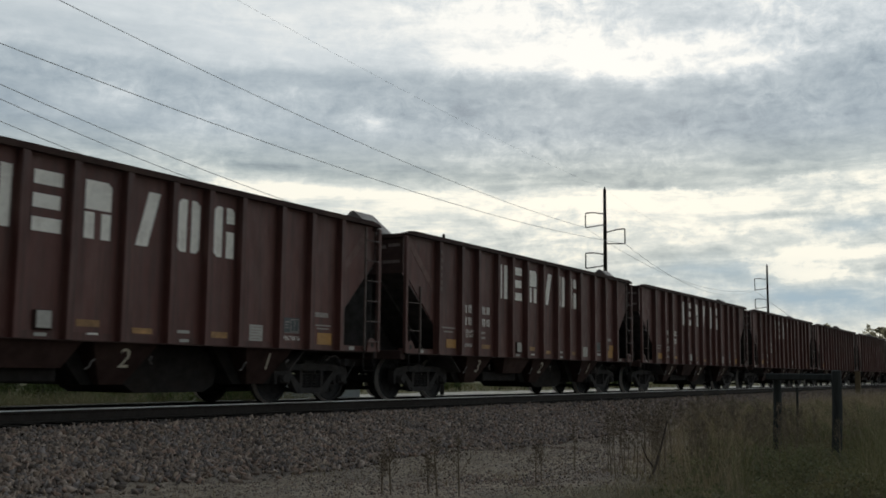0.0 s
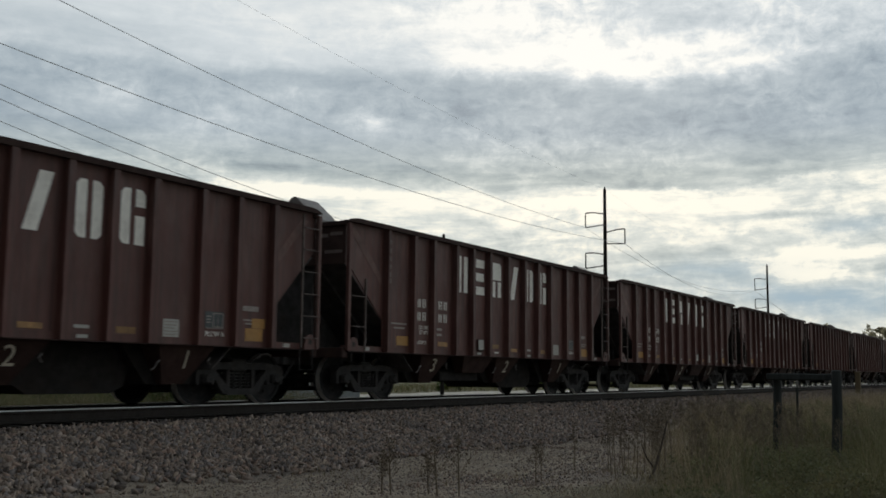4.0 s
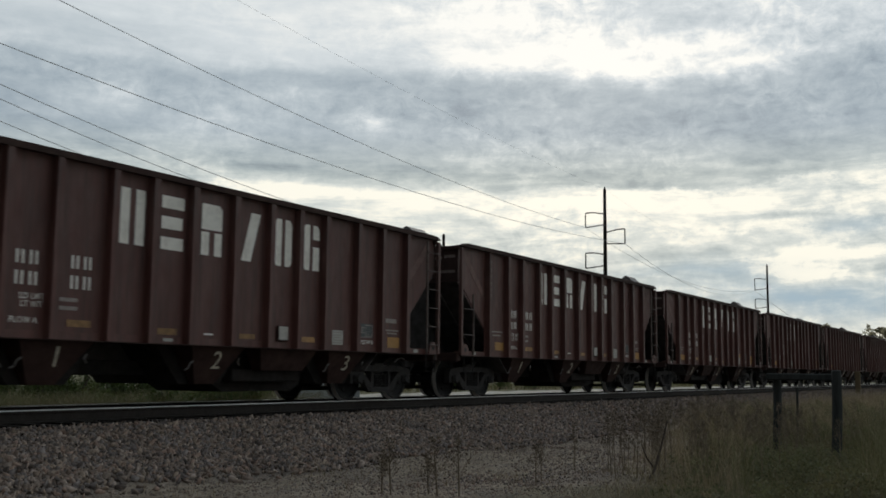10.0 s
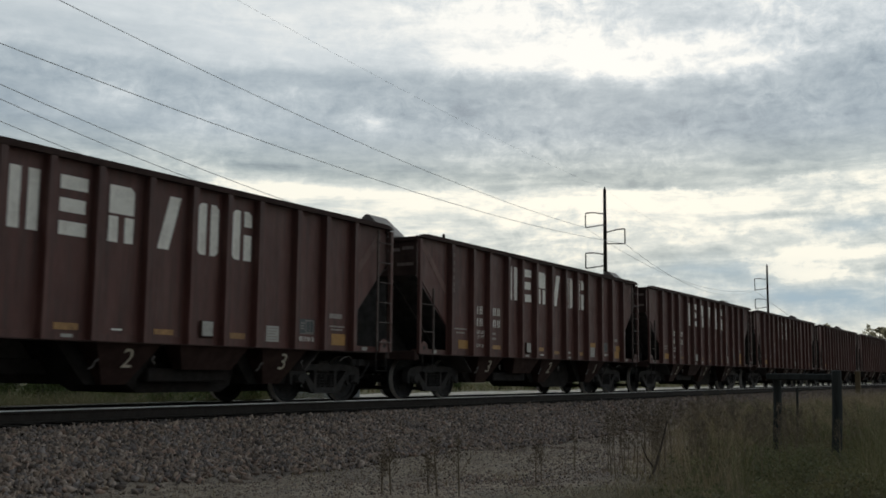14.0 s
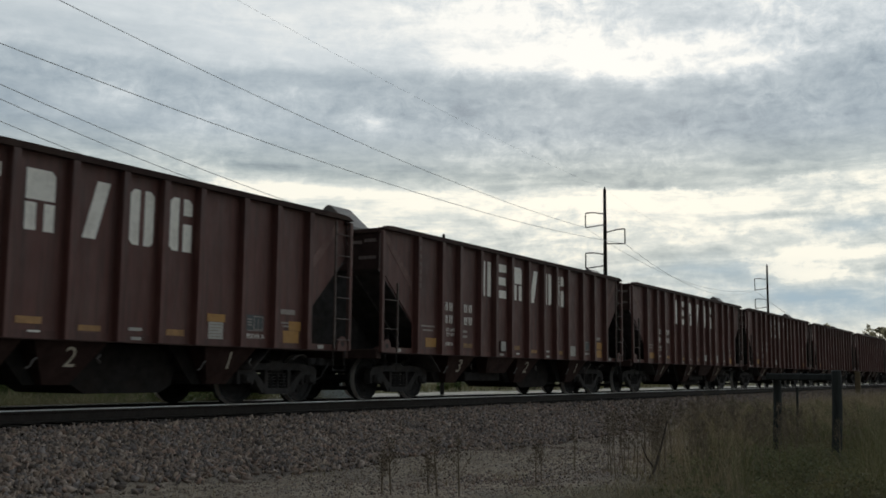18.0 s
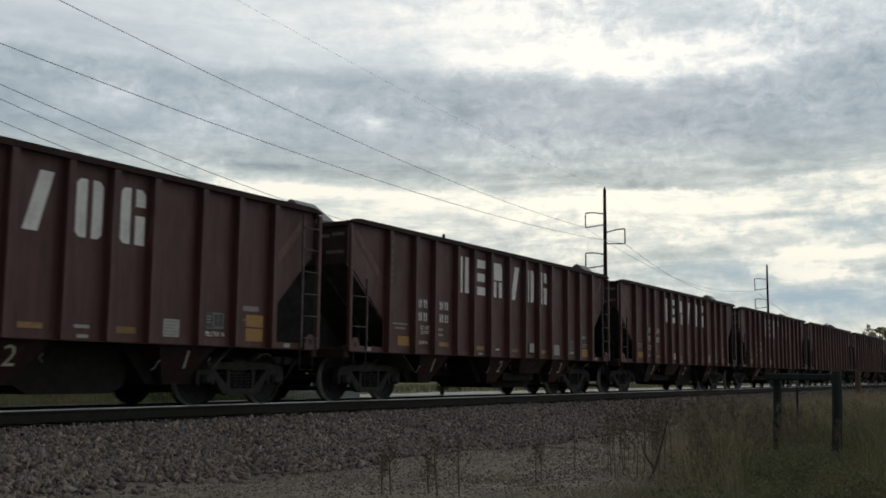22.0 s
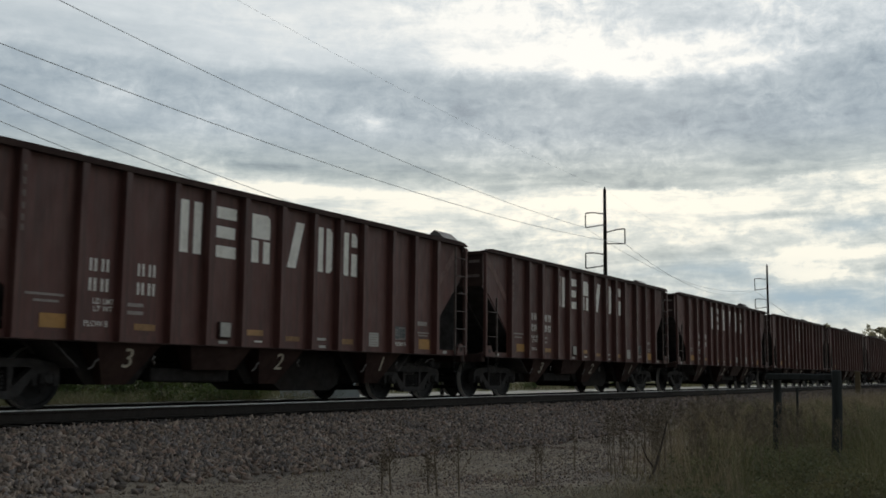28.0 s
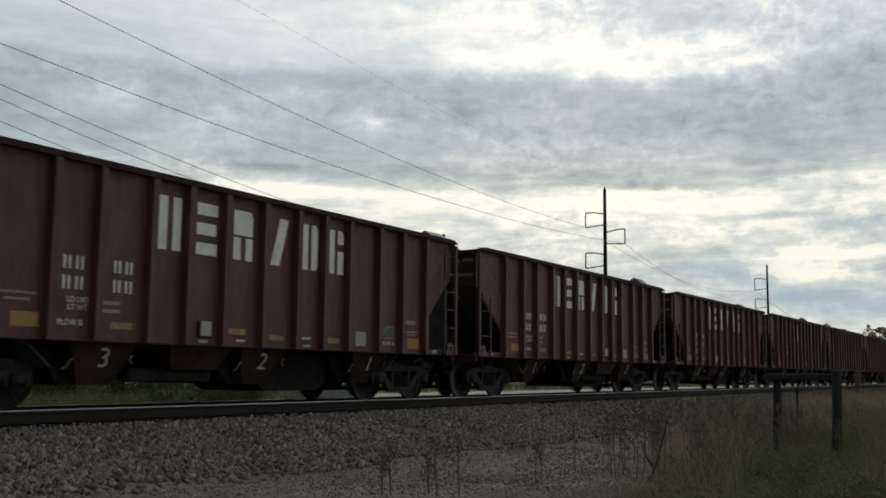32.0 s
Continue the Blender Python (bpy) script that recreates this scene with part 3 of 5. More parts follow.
def side_frame_mesh():
    """A cast truck side: arched top member, two diagonals, spring seat, and a pedestal at either end."""
    s = Shape()
    y0, y1 = -0.08, 0.08
    top = [(-1.12, 0.60), (-1.05, 0.68), (-0.62, 0.735), (0.62, 0.735), (1.05, 0.68), (1.12, 0.60), (1.08, 0.53), (0.74, 0.56), (0.60, 0.61), (-0.60, 0.61), (-0.74, 0.56), (-1.08, 0.53)]
    s.prism(top, "y", y0, y1)
    for q in (-1, 1):
        s.prism([(q * 0.78, 0.585), (q * 0.66, 0.60), (q * 0.28, 0.27), (q * 0.36, 0.19), (q * 0.46, 0.20)], "y", y0 + 0.01, y1 - 0.01)
        s.prism([(q * 0.36, 0.62), (q * 0.28, 0.62), (q * 0.28, 0.26), (q * 0.36, 0.26)], "y", y0 + 0.02, y1 - 0.02)
        s.prism([(q * 1.12, 0.60), (q * 1.12, 0.36), (q * 1.04, 0.34), (q * 1.03, 0.52), (q * 0.76, 0.52), (q * 0.74, 0.34), (q * 0.68, 0.36), (q * 0.66, 0.56), (q * 0.8, 0.62)], "y", y0 + 0.005, y1 - 0.005)
        s.box((q * 0.889 - 0.10, -0.12, 0.37), (q * 0.889 + 0.10, 0.02, 0.54), 0.02)
        s.lathe([(-0.155, 0.0), (-0.155, 0.07), (-0.12, 0.085), (-0.10, 0.085)], 12)
        n = 4 * 12
        for i in range(len(s.v) - n, len(s.v)):
            x, y, z = s.v[i]
            s.v[i] = (x + q * 0.889, y, z + 0.457)
    s.prism([(-0.42, 0.28), (0.42, 0.28), (0.36, 0.17), (-0.36, 0.17)], "y", y0, y1)
    return s.mesh("side_frame", IRON)


def spring_mesh():
    s = Shape()
    pts = [(0.055 * math.cos(a), 0.055 * math.sin(a), 0.28 + 0.27 * a / (10 * math.pi)) for a in [i * math.pi / 4 for i in range(41)]]
    s.tube(pts, 0.014, 5)
    return s.mesh("spring", IRON)


def side_sheet_mesh():
    o = [(-HALF, 3.60), (HALF, 3.60), (HALF, 2.84), (5.58, 1.66), (5.50, 1.10), (-5.36, 1.10), (-5.42, 1.66), (-HALF, 2.84)]
    return Shape().prism(o, "y", -0.012, 0.012).mesh("side_sheet", OXIDE)


def rib_mesh(z0, z1):
    """A pressed hat-section side post; sits on the sheet and stands 14 cm proud towards -y."""
    s = Shape()
    s.prism([(-0.11, 0.0), (-0.11, -0.010), (-0.072, -0.012), (-0.060, -0.140), (0.056, -0.140), (0.072, -0.012), (0.11, -0.010), (0.11, 0.0)], "z", z0, z1)
    return s.mesh("side_post", OXIDE)


def bar_mesh(w, h, mat):
    return Shape().box((-w / 2, -0.004, -h / 2), (w / 2, 0, h / 2)).mesh("bar", mat)


def emblem_meshes():
    """Six tall white painted shapes, 0.44 m wide and 0.86 m high, one to a panel."""
    w, h, y = 0.24, 0.43, (-0.004, 0.0)

    def made(*outlines):
        s = Shape()
        for o in outlines:
            s.prism(o, "y", *y)
        return s.mesh("emblem_shape", WHITE)

    def rect(x0, z0, x1, z1):
        return [(x0, z0), (x1, z0), (x1, z1), (x0, z1)]

    c = 0.07
    return [
        made(rect(-w, -h, -0.06, h), rect(0.06, -h, w, h)),
        made(rect(-w, -h, w, -h + 0.2), rect(-w, -0.1, w - 0.03, 0.1), rect(-w, h - 0.2, w, h)),
        made([(-w, 0), (w, 0), (w, h - c), (w - c, h), (-w, h)], rect(-w, -h, -0.06, -0.04), rect(0.07, -h, w, -0.04)),
        made([(-w, -h), (0.0, -h), (w, h), (0.0, h)]),
        made([(-w, -h + c), (-w + c, -h), (-0.05, -h), (-0.05, h), (-w + c, h), (-w, h - c)], [(0.05, -h), (w - c, -h), (w, -h + c), (w, h - c), (w - c, h), (0.05, h)]),
        made([(-w, -h + c), (-w + c, -h), (-0.05, -h), (-0.05, h), (-w + c, h), (-w, h - c)], rect(0.05, -h, w, 0.02), [(0.05, 0.16), (w, 0.16), (w, h - c), (w - c, h), (0.05, h)]),
    ]


class CarKit:
    """Meshes that all the cars share."""

    def __init__(self):
        self.wheel, self.frame, self.spring = wheel_mesh(), side_frame_mesh(), spring_mesh()
        self.sheet, self.rib, self.emblem = side_sheet_mesh(), rib_mesh(1.0, 3.56), emblem_meshes()
        self.axle = Shape().lathe([(-0.98, 0.0), (-0.98, 0.07), (-0.80, 0.08), (-0.72, 0.095), (-0.3, 0.08), (0.3, 0.08), (0.72, 0.095), (0.80, 0.08), (0.98, 0.07), (0.98, 0.0)], 14).mesh("wheelset", WHEEL)
        self.digit = {d: lettering(d, 0.34, NUMERAL, -0.16) for d in "123"}
        self.word = {w: lettering(w, 0.085, STENCIL, 0.0, 0.0008) for w in ("LD LMT", "LT WT", "PLOW A", "PLOW B")}


KIT = CarKit()
CHUTES = {False: (-3.26, -0.03, 3.60), True: (-3.18, 0.35, 3.62)}      # middles of the three chutes, by which end leads


def hopper_car(flipped):
    """One open ballast hopper. flipped: the end that is numbered 3 leads."""
    car = thing("hopper_car", (0, 0, 0), "oxide-brown ballast hopper car, white markings, chutes numbered " + ("3 2 1" if flipped else "1 2 3"), "hopper car", "hopper cars of the train")
    g = -1 if flipped else 1
    ny = -SIDE          # the side that faces the camera

    # body
    for q in (-1, 1):
        part("side_sheet", KIT.sheet, None, car, at=(0, q * (SIDE - 0.108), 0))
        for u in RIBS:
            ob = part("side_post", KIT.rib, None, car, at=(u, q * (SIDE - 0.102), 0))
            if q > 0:
                ob.rotation_euler.z = math.pi
        part("top_chord", Shape().prism([(-HALF - 0.03, 3.555), (-HALF - 0.03, 3.575), (-HALF + 0.10, 3.63), (-HALF + 0.30, 3.65), (HALF - 0.3, 3.65), (HALF - 0.10, 3.63), (HALF + 0.04, 3.575), (HALF + 0.04, 3.555)], "y", q * SIDE - 0.05, q * SIDE + 0.05), OXIDE_DARK, car)
        a, b = q * (SIDE - 0.093), q * (SIDE - 0.17)
        sill = part("side_sill", Shape().prism([(a, 1.0), (a, 1.11), (b, 1.11), (b, 1.0)], "x", -HALF, HALF), OXIDE, car)
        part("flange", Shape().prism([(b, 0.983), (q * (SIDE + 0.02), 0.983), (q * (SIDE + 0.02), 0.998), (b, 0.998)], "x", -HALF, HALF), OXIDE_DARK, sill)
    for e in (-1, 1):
        # end sheets take the darker oxide, which holds the gap's shade
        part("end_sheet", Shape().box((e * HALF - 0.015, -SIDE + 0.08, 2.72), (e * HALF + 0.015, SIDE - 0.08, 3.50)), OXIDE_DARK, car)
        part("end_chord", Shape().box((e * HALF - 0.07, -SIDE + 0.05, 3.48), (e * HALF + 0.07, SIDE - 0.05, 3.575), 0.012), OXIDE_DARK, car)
        s = Shape()
        a, b = Vector((e * HALF, 0, 2.76)), Vector((e * 4.15, 0, 0.62))
        s.add([(a.x, -SIDE + 0.125, a.z), (a.x, SIDE - 0.125, a.z), (b.x, SIDE - 0.125, b.z), (b.x, -SIDE + 0.125, b.z), (a.x, -SIDE + 0.125, a.z - 0.02), (a.x, SIDE - 0.125, a.z - 0.02),
               (b.x, SIDE - 0.125, b.z - 0.02), (b.x, -SIDE + 0.125, b.z - 0.02)], [(0, 1, 2, 3), (7, 6, 5, 4), (0, 4, 5, 1), (1, 5, 6, 2), (2, 6, 7, 3), (3, 7, 4, 0)])
        slope = part("slope_sheet", s, UNDERFRAME, car)
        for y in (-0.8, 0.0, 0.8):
            part("stiffener", Shape().prism([(e * (HALF - 0.15), 2.63), (e * 4.35, 0.80), (e * 4.45, 0.80), (e * (HALF - 0.08), 2.60)], "y", y - 0.03, y + 0.03), UNDERFRAME, slope)
        part("end_bulkhead", Shape().box((e * (HALF - 0.10) - 0.015, -0.62 if e < 0 else -0.56, 1.04), (e * (HALF - 0.10) + 0.015, 0.62 if e < 0 else 0.56, 2.74)), UNDERFRAME, car)
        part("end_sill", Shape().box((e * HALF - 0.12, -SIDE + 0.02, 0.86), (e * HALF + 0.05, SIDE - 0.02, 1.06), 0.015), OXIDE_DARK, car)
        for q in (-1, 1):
            part("strut", Shape().box((e * 5.31 - 0.03, q * 0.75 - 0.03, 1.0), (e * 5.31 + 0.03, q * 0.75 + 0.03, 1.58)), UNDERFRAME, car)
        part("web_plate", Shape().prism([(e * 4.5, 1.0), (e * 6.2, 1.0), (e * 6.2, 2.25), (e * 4.5, 0.9)], "y", -0.02, 0.02), UNDERFRAME, car)
        part("shear_plate", Shape().box((e * 4.6 if e > 0 else -HALF, -1.45, 0.985), (HALF if e > 0 else -4.6, 1.45, 1.0)), UNDERFRAME, car)
        for q in (-1, 1):
            part("corner_post", Shape().box((e * HALF - 0.045, q * SIDE - 0.05, 1.0), (e * HALF + 0.045, q * SIDE + 0.03, 3.52), 0.01), OXIDE, car)
            # roping plate with an eye at the corner of the sill
            s = Shape()
            out = [(-0.17, 0.0), (0.17, 0.0), (0.17, 0.07)] + [(0.13 * math.cos(a), 0.14 + 0.13 * math.sin(a)) for a in [i * math.pi / 8 for i in range(1, 8)]] + [(-0.17, 0.07)]
            hole = [(0.05 * math.cos(i * math.pi / 6), 0.13 + 0.05 * math.sin(i * math.pi / 6)) for i in range(12)]
            s.prism([(e * (x) + e * (HALF - 0.2), 1.0 + z) for x, z in out], "y", q * SIDE - 0.02, q * SIDE + 0.02)
            pl = part("roping_plate", s, OXIDE, car)
            part("eye", Shape().prism([(e * x + e * (HALF - 0.2), 1.0 + z) for x, z in hole], "y", q * SIDE - 0.023, q * SIDE + 0.023), IRON, pl)
    # gable-shaped cover on the leading end
    c0 = -6.58 if flipped else -6.74
    ca = 4.21 if flipped else 4.14
    cov = Shape().prism([(-0.62, 3.56), (-0.62, 3.70), (-0.07, ca - 0.03), (0.0, ca), (0.07, ca - 0.03), (0.62, 3.70), (0.62, 3.56), (0.52, 3.56), (0.0, ca - 0.11), (-0.52, 3.56)], "x", c0, c0 + 0.72)
    cov.prism([(-0.54, 3.64), (0.0, ca - 0.09), (0.54, 3.64)], "x", c0 + 0.66, c0 + 0.68)
    part("end_cover", cov, GALV, car, "grey sheet-metal gable cover")

    # ladders: one at each end of the side
    for q in (-1, 1):
        y = q * (SIDE + 0.02)
        part("ladder_stile", Shape().box((-6.20, y - 0.02, 1.02), (-6.16, y + 0.025, 2.46), 0.006), LADDER, car)
        for z in (1.48, 2.08):
            part("rung", Shape().tube([(-6.73, y, z), (-6.69, y + q * 0.05, z), (-6.22, y + q * 0.05, z), (-6.18, y, z)], 0.011, 6), LADDER, car)
        lad = part("ladder", Shape().box((6.25, y - 0.02, 1.02), (6.295, y + 0.02, 3.50), 0.006).box((6.70, y - 0.02, 1.02), (6.745, y + 0.02, 3.50), 0.006), LADDER, car)
        for z in (1.20, 1.60, 2.01, 2.42, 2.83, 3.24):
            part("rung", Shape().tube([(6.27, y, z), (6.28, y + q * 0.05, z), (6.71, y + q * 0.05, z), (6.72, y, z)], 0.012, 6), LADDER, lad)
        part("step", Shape().tube([(6.25, y, 1.0), (6.25, y, 0.62), (6.62, y, 0.62), (6.62, y, 1.0)], 0.014, 6), IRON, car)
        part("step", Shape().tube([(-6.62, y, 1.0), (-6.62, y, 0.62), (-6.2, y, 0.62), (-6.2, y, 1.0)], 0.014, 6), IRON, car)

    # hoppers under the floor
    for k, u in enumerate(CHUTES[flipped]):
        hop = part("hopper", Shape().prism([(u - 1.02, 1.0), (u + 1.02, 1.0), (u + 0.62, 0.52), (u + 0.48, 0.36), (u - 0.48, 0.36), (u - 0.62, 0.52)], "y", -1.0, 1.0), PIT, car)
        for q in (-1, 1):
            top, low, back = [(u - 0.66, q * 1.46, 0.985), (u + 0.60, q * 1.46, 0.985)], [(u + 0.20, q * 1.125, 0.36), (u - 0.26, q * 1.125, 0.36)], [(u - 0.66, q * 1.02, 0.985), (u + 0.60, q * 1.02, 0.985), (u + 0.20, q * 1.02, 0.36), (u - 0.26, q * 1.02, 0.36)]
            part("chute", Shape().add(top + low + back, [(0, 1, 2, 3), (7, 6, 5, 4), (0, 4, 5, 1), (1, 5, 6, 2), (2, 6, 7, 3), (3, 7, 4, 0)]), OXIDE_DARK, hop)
            part("door_arm", Shape().tube([(u - 0.56, q * 1.38, 0.74), (u - 0.62, q * 1.38, 0.70), (u - 0.66, q * 1.37, 0.62), (u - 0.72, q * 1.36, 0.59)], 0.016, 6), HANDLE, hop)
            part("latch", Shape().tube([(u + 0.50, q * 1.42, 0.80), (u + 0.44, q * 1.43, 0.74), (u + 0.50, q * 1.42, 0.68)], 0.018, 6), HANDLE, hop)
    for q in (-1, 1):
        c0, c1 = (-1.98, -0.52) if flipped else (0.95, 2.55)
        t4 = [(c0, q * 1.48, 0.985), (c1, q * 1.48, 0.985), (c1 - 0.22, q * 1.30, 0.60), (c0 + 0.22, q * 1.30, 0.60)]
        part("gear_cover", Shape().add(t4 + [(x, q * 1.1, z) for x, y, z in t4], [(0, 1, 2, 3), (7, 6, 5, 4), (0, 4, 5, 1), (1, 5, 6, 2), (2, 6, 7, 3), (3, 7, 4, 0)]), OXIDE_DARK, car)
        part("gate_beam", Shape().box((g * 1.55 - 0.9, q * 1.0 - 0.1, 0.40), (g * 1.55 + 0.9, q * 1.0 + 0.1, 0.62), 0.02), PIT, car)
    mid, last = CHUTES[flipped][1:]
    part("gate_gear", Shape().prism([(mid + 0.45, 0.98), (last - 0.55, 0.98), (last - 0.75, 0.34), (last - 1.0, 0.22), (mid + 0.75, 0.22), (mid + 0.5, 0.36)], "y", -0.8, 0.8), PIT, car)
    part("floor_sheet", Shape().box((-4.6, -1.45, 1.004), (4.6, 1.45, 1.02)), UNDERFRAME, car)
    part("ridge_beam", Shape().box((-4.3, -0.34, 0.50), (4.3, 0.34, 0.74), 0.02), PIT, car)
    part("centre_sill", Shape().box((-7.0, -0.19, 0.72), (7.0, 0.19, 1.02), 0.01), UNDERFRAME, car)
    part("air_reservoir", Shape().tube([(g * -1.75 - 0.45, 0.75, 0.74), (g * -1.75 + 0.45, 0.75, 0.74)], 0.2, 14), IRON, car)

    # couplers and hoses
    for e in (-1, 1):
        s = Shape().box((e * 6.8 if e > 0 else -7.12, -0.09, 0.76), (7.12 if e > 0 else -6.8, 0.09, 0.92), 0.02)
        s.box((e * 7.18 - 0.11, -0.16, 0.70), (e * 7.18 + 0.11, 0.16, 0.98), 0.04)
        part("coupler", s, IRON, car)
        hose = [(e * 6.85, -0.34, 0.78), (e * 6.98, -0.34, 0.66), (e * 7.08, -0.30, 0.48), (e * 7.2, -0.22, 0.40), (e * 7.28, -0.16, 0.42)]
        part("brake_hose", Shape().tube(hose, 0.024, 7), IRON, car)
        part("hose_coupling", Shape().tube(hose[-2:], 0.034, 7), HANDLE, car)
        part("cut_lever", Shape().tube([(e * 6.76, -1.46, 0.80), (e * 6.80, -1.44, 0.94), (e * 6.80, -0.4, 0.94), (e * 6.95, -0.12, 0.98)], 0.013, 6), IRON, car)

    part("release_rod", Shape().tube([(5.28, -1.40, 0.80), (5.40, -1.41, 0.87), (5.56, -1.41, 0.90), (5.68, -1.40, 0.86)], 0.016, 6), HANDLE, car)

    # trucks
    for e in (-1, 1):
        c = e * 5.29
        bol = part("truck_bolster", Shape().box((c - 0.2, -1.02, 0.56), (c + 0.2, 1.02, 0.80), 0.03), IRON, car)
        part("spring_plank", Shape().box((c - 0.32, -0.95, 0.19), (c + 0.32, 0.95, 0.27), 0.01), IRON, bol)
        for q in (-1, 1):
            part("friction_wedge", Shape().box((c - 0.27, q * 0.88 - 0.03, 0.27), (c + 0.27, q * 0.88 + 0.03, 0.60), 0.01), UNDERFRAME, bol)
            fr = part("side_frame", KIT.frame, None, bol, at=(c, q * 1.0, 0))
            if q > 0:
                fr.rotation_euler.z = math.pi
            for x in (-0.17, 0.0, 0.17):
                part("spring", KIT.spring, None, bol, at=(c + x, q * 1.02, 0))
            part("brake_beam", Shape().box((c + q * 0.36 - 0.05, -0.75, 0.36), (c + q * 0.36 + 0.05, 0.75, 0.44), 0.01), IRON, bol)
        for x in (-0.889, 0.889):
            ws = part("wheelset", KIT.axle, None, car, at=(c + x, 0, RADIUS))
            for q in (-1, 1):
                w = part("wheel", KIT.wheel, None, ws, at=(0, q * 0.7525, 0))
                if q > 0:
                    w.rotation_euler.z = math.pi
            ws["spins"] = 1

    # painted markings on the near side; the sheets lie 9 cm behind the posts
    face = ny + 0.094

    def mark(name, me, u, z, label="", y=face - 0.001):
        if 1.0 < z < 1.11:      # on the sill, which lies a little proud of the sheets
            y = ny + 0.089
        return part(name, me, None, car, label, at=(u, y, z))

    for u, me in zip((-2.08, -1.25, -0.37, 0.60, 1.47, 2.29), KIT.emblem):
        mark("emblem_shape", me, u, 2.91, "tall white painted block shape")
    mark_bar = bar_mesh(0.042, 0.19, STENCIL)
    for u0 in (-4.09, -3.18):
        for z in (2.11, 1.82):
            for du in (0.045, 0.135, 0.265, 0.355):
                mark("mark_bar", mark_bar, u0 + du, z)
    mark("stencil", KIT.word["LD LMT"], -3.98, 1.54)["kind"] = "stuff"
    mark("stencil", KIT.word["LT WT"], -3.96, 1.43)["kind"] = "stuff"
    mark("stencil", KIT.word["PLOW B" if flipped else "PLOW A"], -4.12, 1.21)["kind"] = "stuff"
    mark("stencil", KIT.word["PLOW A" if flipped else "PLOW B"], 3.93, 1.15)["kind"] = "stuff"
    for z in (1.565, 1.445):
        mark("stencil_bar", bar_mesh(0.31, 0.055, FADED), -3.17, z)
    mark("stencil_bar", bar_mesh(0.64, 0.035, FADED), -4.80, 1.62)
    mark("stencil_bar", bar_mesh(0.42, 0.035, FADED), -4.78, 1.53)
    for u, z, w, h in ((-4.65, 1.26, 0.44, 0.20), (-2.97, 1.235, 0.42, 0.10), (-0.45 if flipped else -1.27, 1.25 if flipped else 1.19, 0.42, 0.10), (0.58, 1.18, 0.40, 0.085), (2.26, 1.18, 0.38, 0.10), (5.12, 1.21, 0.44, 0.22)):
        mark("reflector", bar_mesh(w, h, YELLOW if h > 0.15 else FAINT_YELLOW), u, z, "dull yellow reflective strip")
    for u, z, w, h in ((-1.25, 1.06, 0.20, 0.05), (3.17, 1.25, 0.34, 0.28)) + (((1.44, 1.20, 0.26, 0.05), (1.46, 1.06, 0.2, 0.05)) if flipped else ()):
        mark("plate", bar_mesh(w, h, PLATE), u, z, "small white plate")
    bx = -1.25 if flipped else 1.48
    gb = part("gear_box", Shape().box((bx - 0.14, face - 0.04, 1.12), (bx + 0.16, face, 1.40), 0.012), OXIDE_DARK, car)
    part("paper_sheet", Shape().box((bx - 0.10, face - 0.048, 1.15), (bx + 0.14, face - 0.042, 1.39)), PLATE, gb)
    mark("stencil_bar", bar_mesh(0.2, 0.03, STENCIL), -0.36, 1.10 if flipped else 1.18)
    mark("placard", bar_mesh(0.44, 0.28, DECAL), 4.14, 1.42, "dark stencil placard with a pale frame")
    fr = Shape()
    for x0, z0, x1, z1 in ((-0.04, -0.12, 0.20, -0.105), (-0.04, 0.105, 0.20, 0.12), (-0.04, -0.12, -0.025, 0.12), (0.185, -0.12, 0.20, 0.12), (0.07, -0.12, 0.08, 0.12), (-0.19, 0.05, -0.08, 0.07), (-0.19, 0.0, -0.1, 0.02), (-0.19, -0.05, -0.09, -0.03), (-0.19, -0.14, 0.20, -0.13)):
        fr.box((x0, -0.003, z0), (x1, 0, z1))
    mark("placard_frame", fr.mesh("placard_frame", FADED), 4.14, 1.42, y=face - 0.006)
    pr = Shape()
    for k in range(5):
        pr.box((-0.14, -0.003, 0.10 - 0.05 * k), (0.13 - 0.02 * (k % 3), 0, 0.115 - 0.05 * k))
    mark("notice_print", pr.mesh("notice_print", FADED), 3.17, 1.24, y=face - 0.006)["kind"] = "stuff"
    mark("placard", bar_mesh(0.40, 0.09, FADED), 5.02, 1.66)
    mark("stencil_bar", bar_mesh(0.48, 0.03, FADED), 5.08, 1.46)
    mark("stencil_bar", bar_mesh(0.36, 0.03, FADED), 5.06, 1.40)
    for z in (3.30, 3.12, 2.95, 2.78, 2.62, 2.48):
        mark("stencil_bar", bar_mesh(0.05, 0.09, WORN), -5.33, z, y=ny - 0.044)
    for o in ([(-6.60, 3.42), (-6.43, 3.48), (-5.47, 2.58), (-5.47, 2.36)], [(5.64, 2.44), (5.64, 2.66), (6.38, 3.44), (6.56, 3.40)]):
        mark("scuff_band", Shape().prism(o, "y", -0.003, 0).mesh("scuff_band", SCUFF), 0, 0, "paler scuffed band of paint")
    for u in (-5.95, 6.0):
        mark("plate", bar_mesh(0.17, 0.07, PLATE), u, 1.055)
    for y0, y1, z in ((-1.42, -1.12, 3.33), (-1.06, -0.62, 3.30), (-1.42, -0.98, 2.97)):
        part("stencil_bar", Shape().box((-0.004, y0, -0.035), (0, y1, 0.035)).mesh("stencil_bar", WORN), None, car, at=(-HALF - 0.016, 0, z))
    for d, u in zip("321" if flipped else "123", CHUTES[flipped]):
        mark("hopper_number", KIT.digit[d], u - 0.06, 0.62, "white painted numeral", y=-1.276).rotation_euler.x = 0.492
    return car


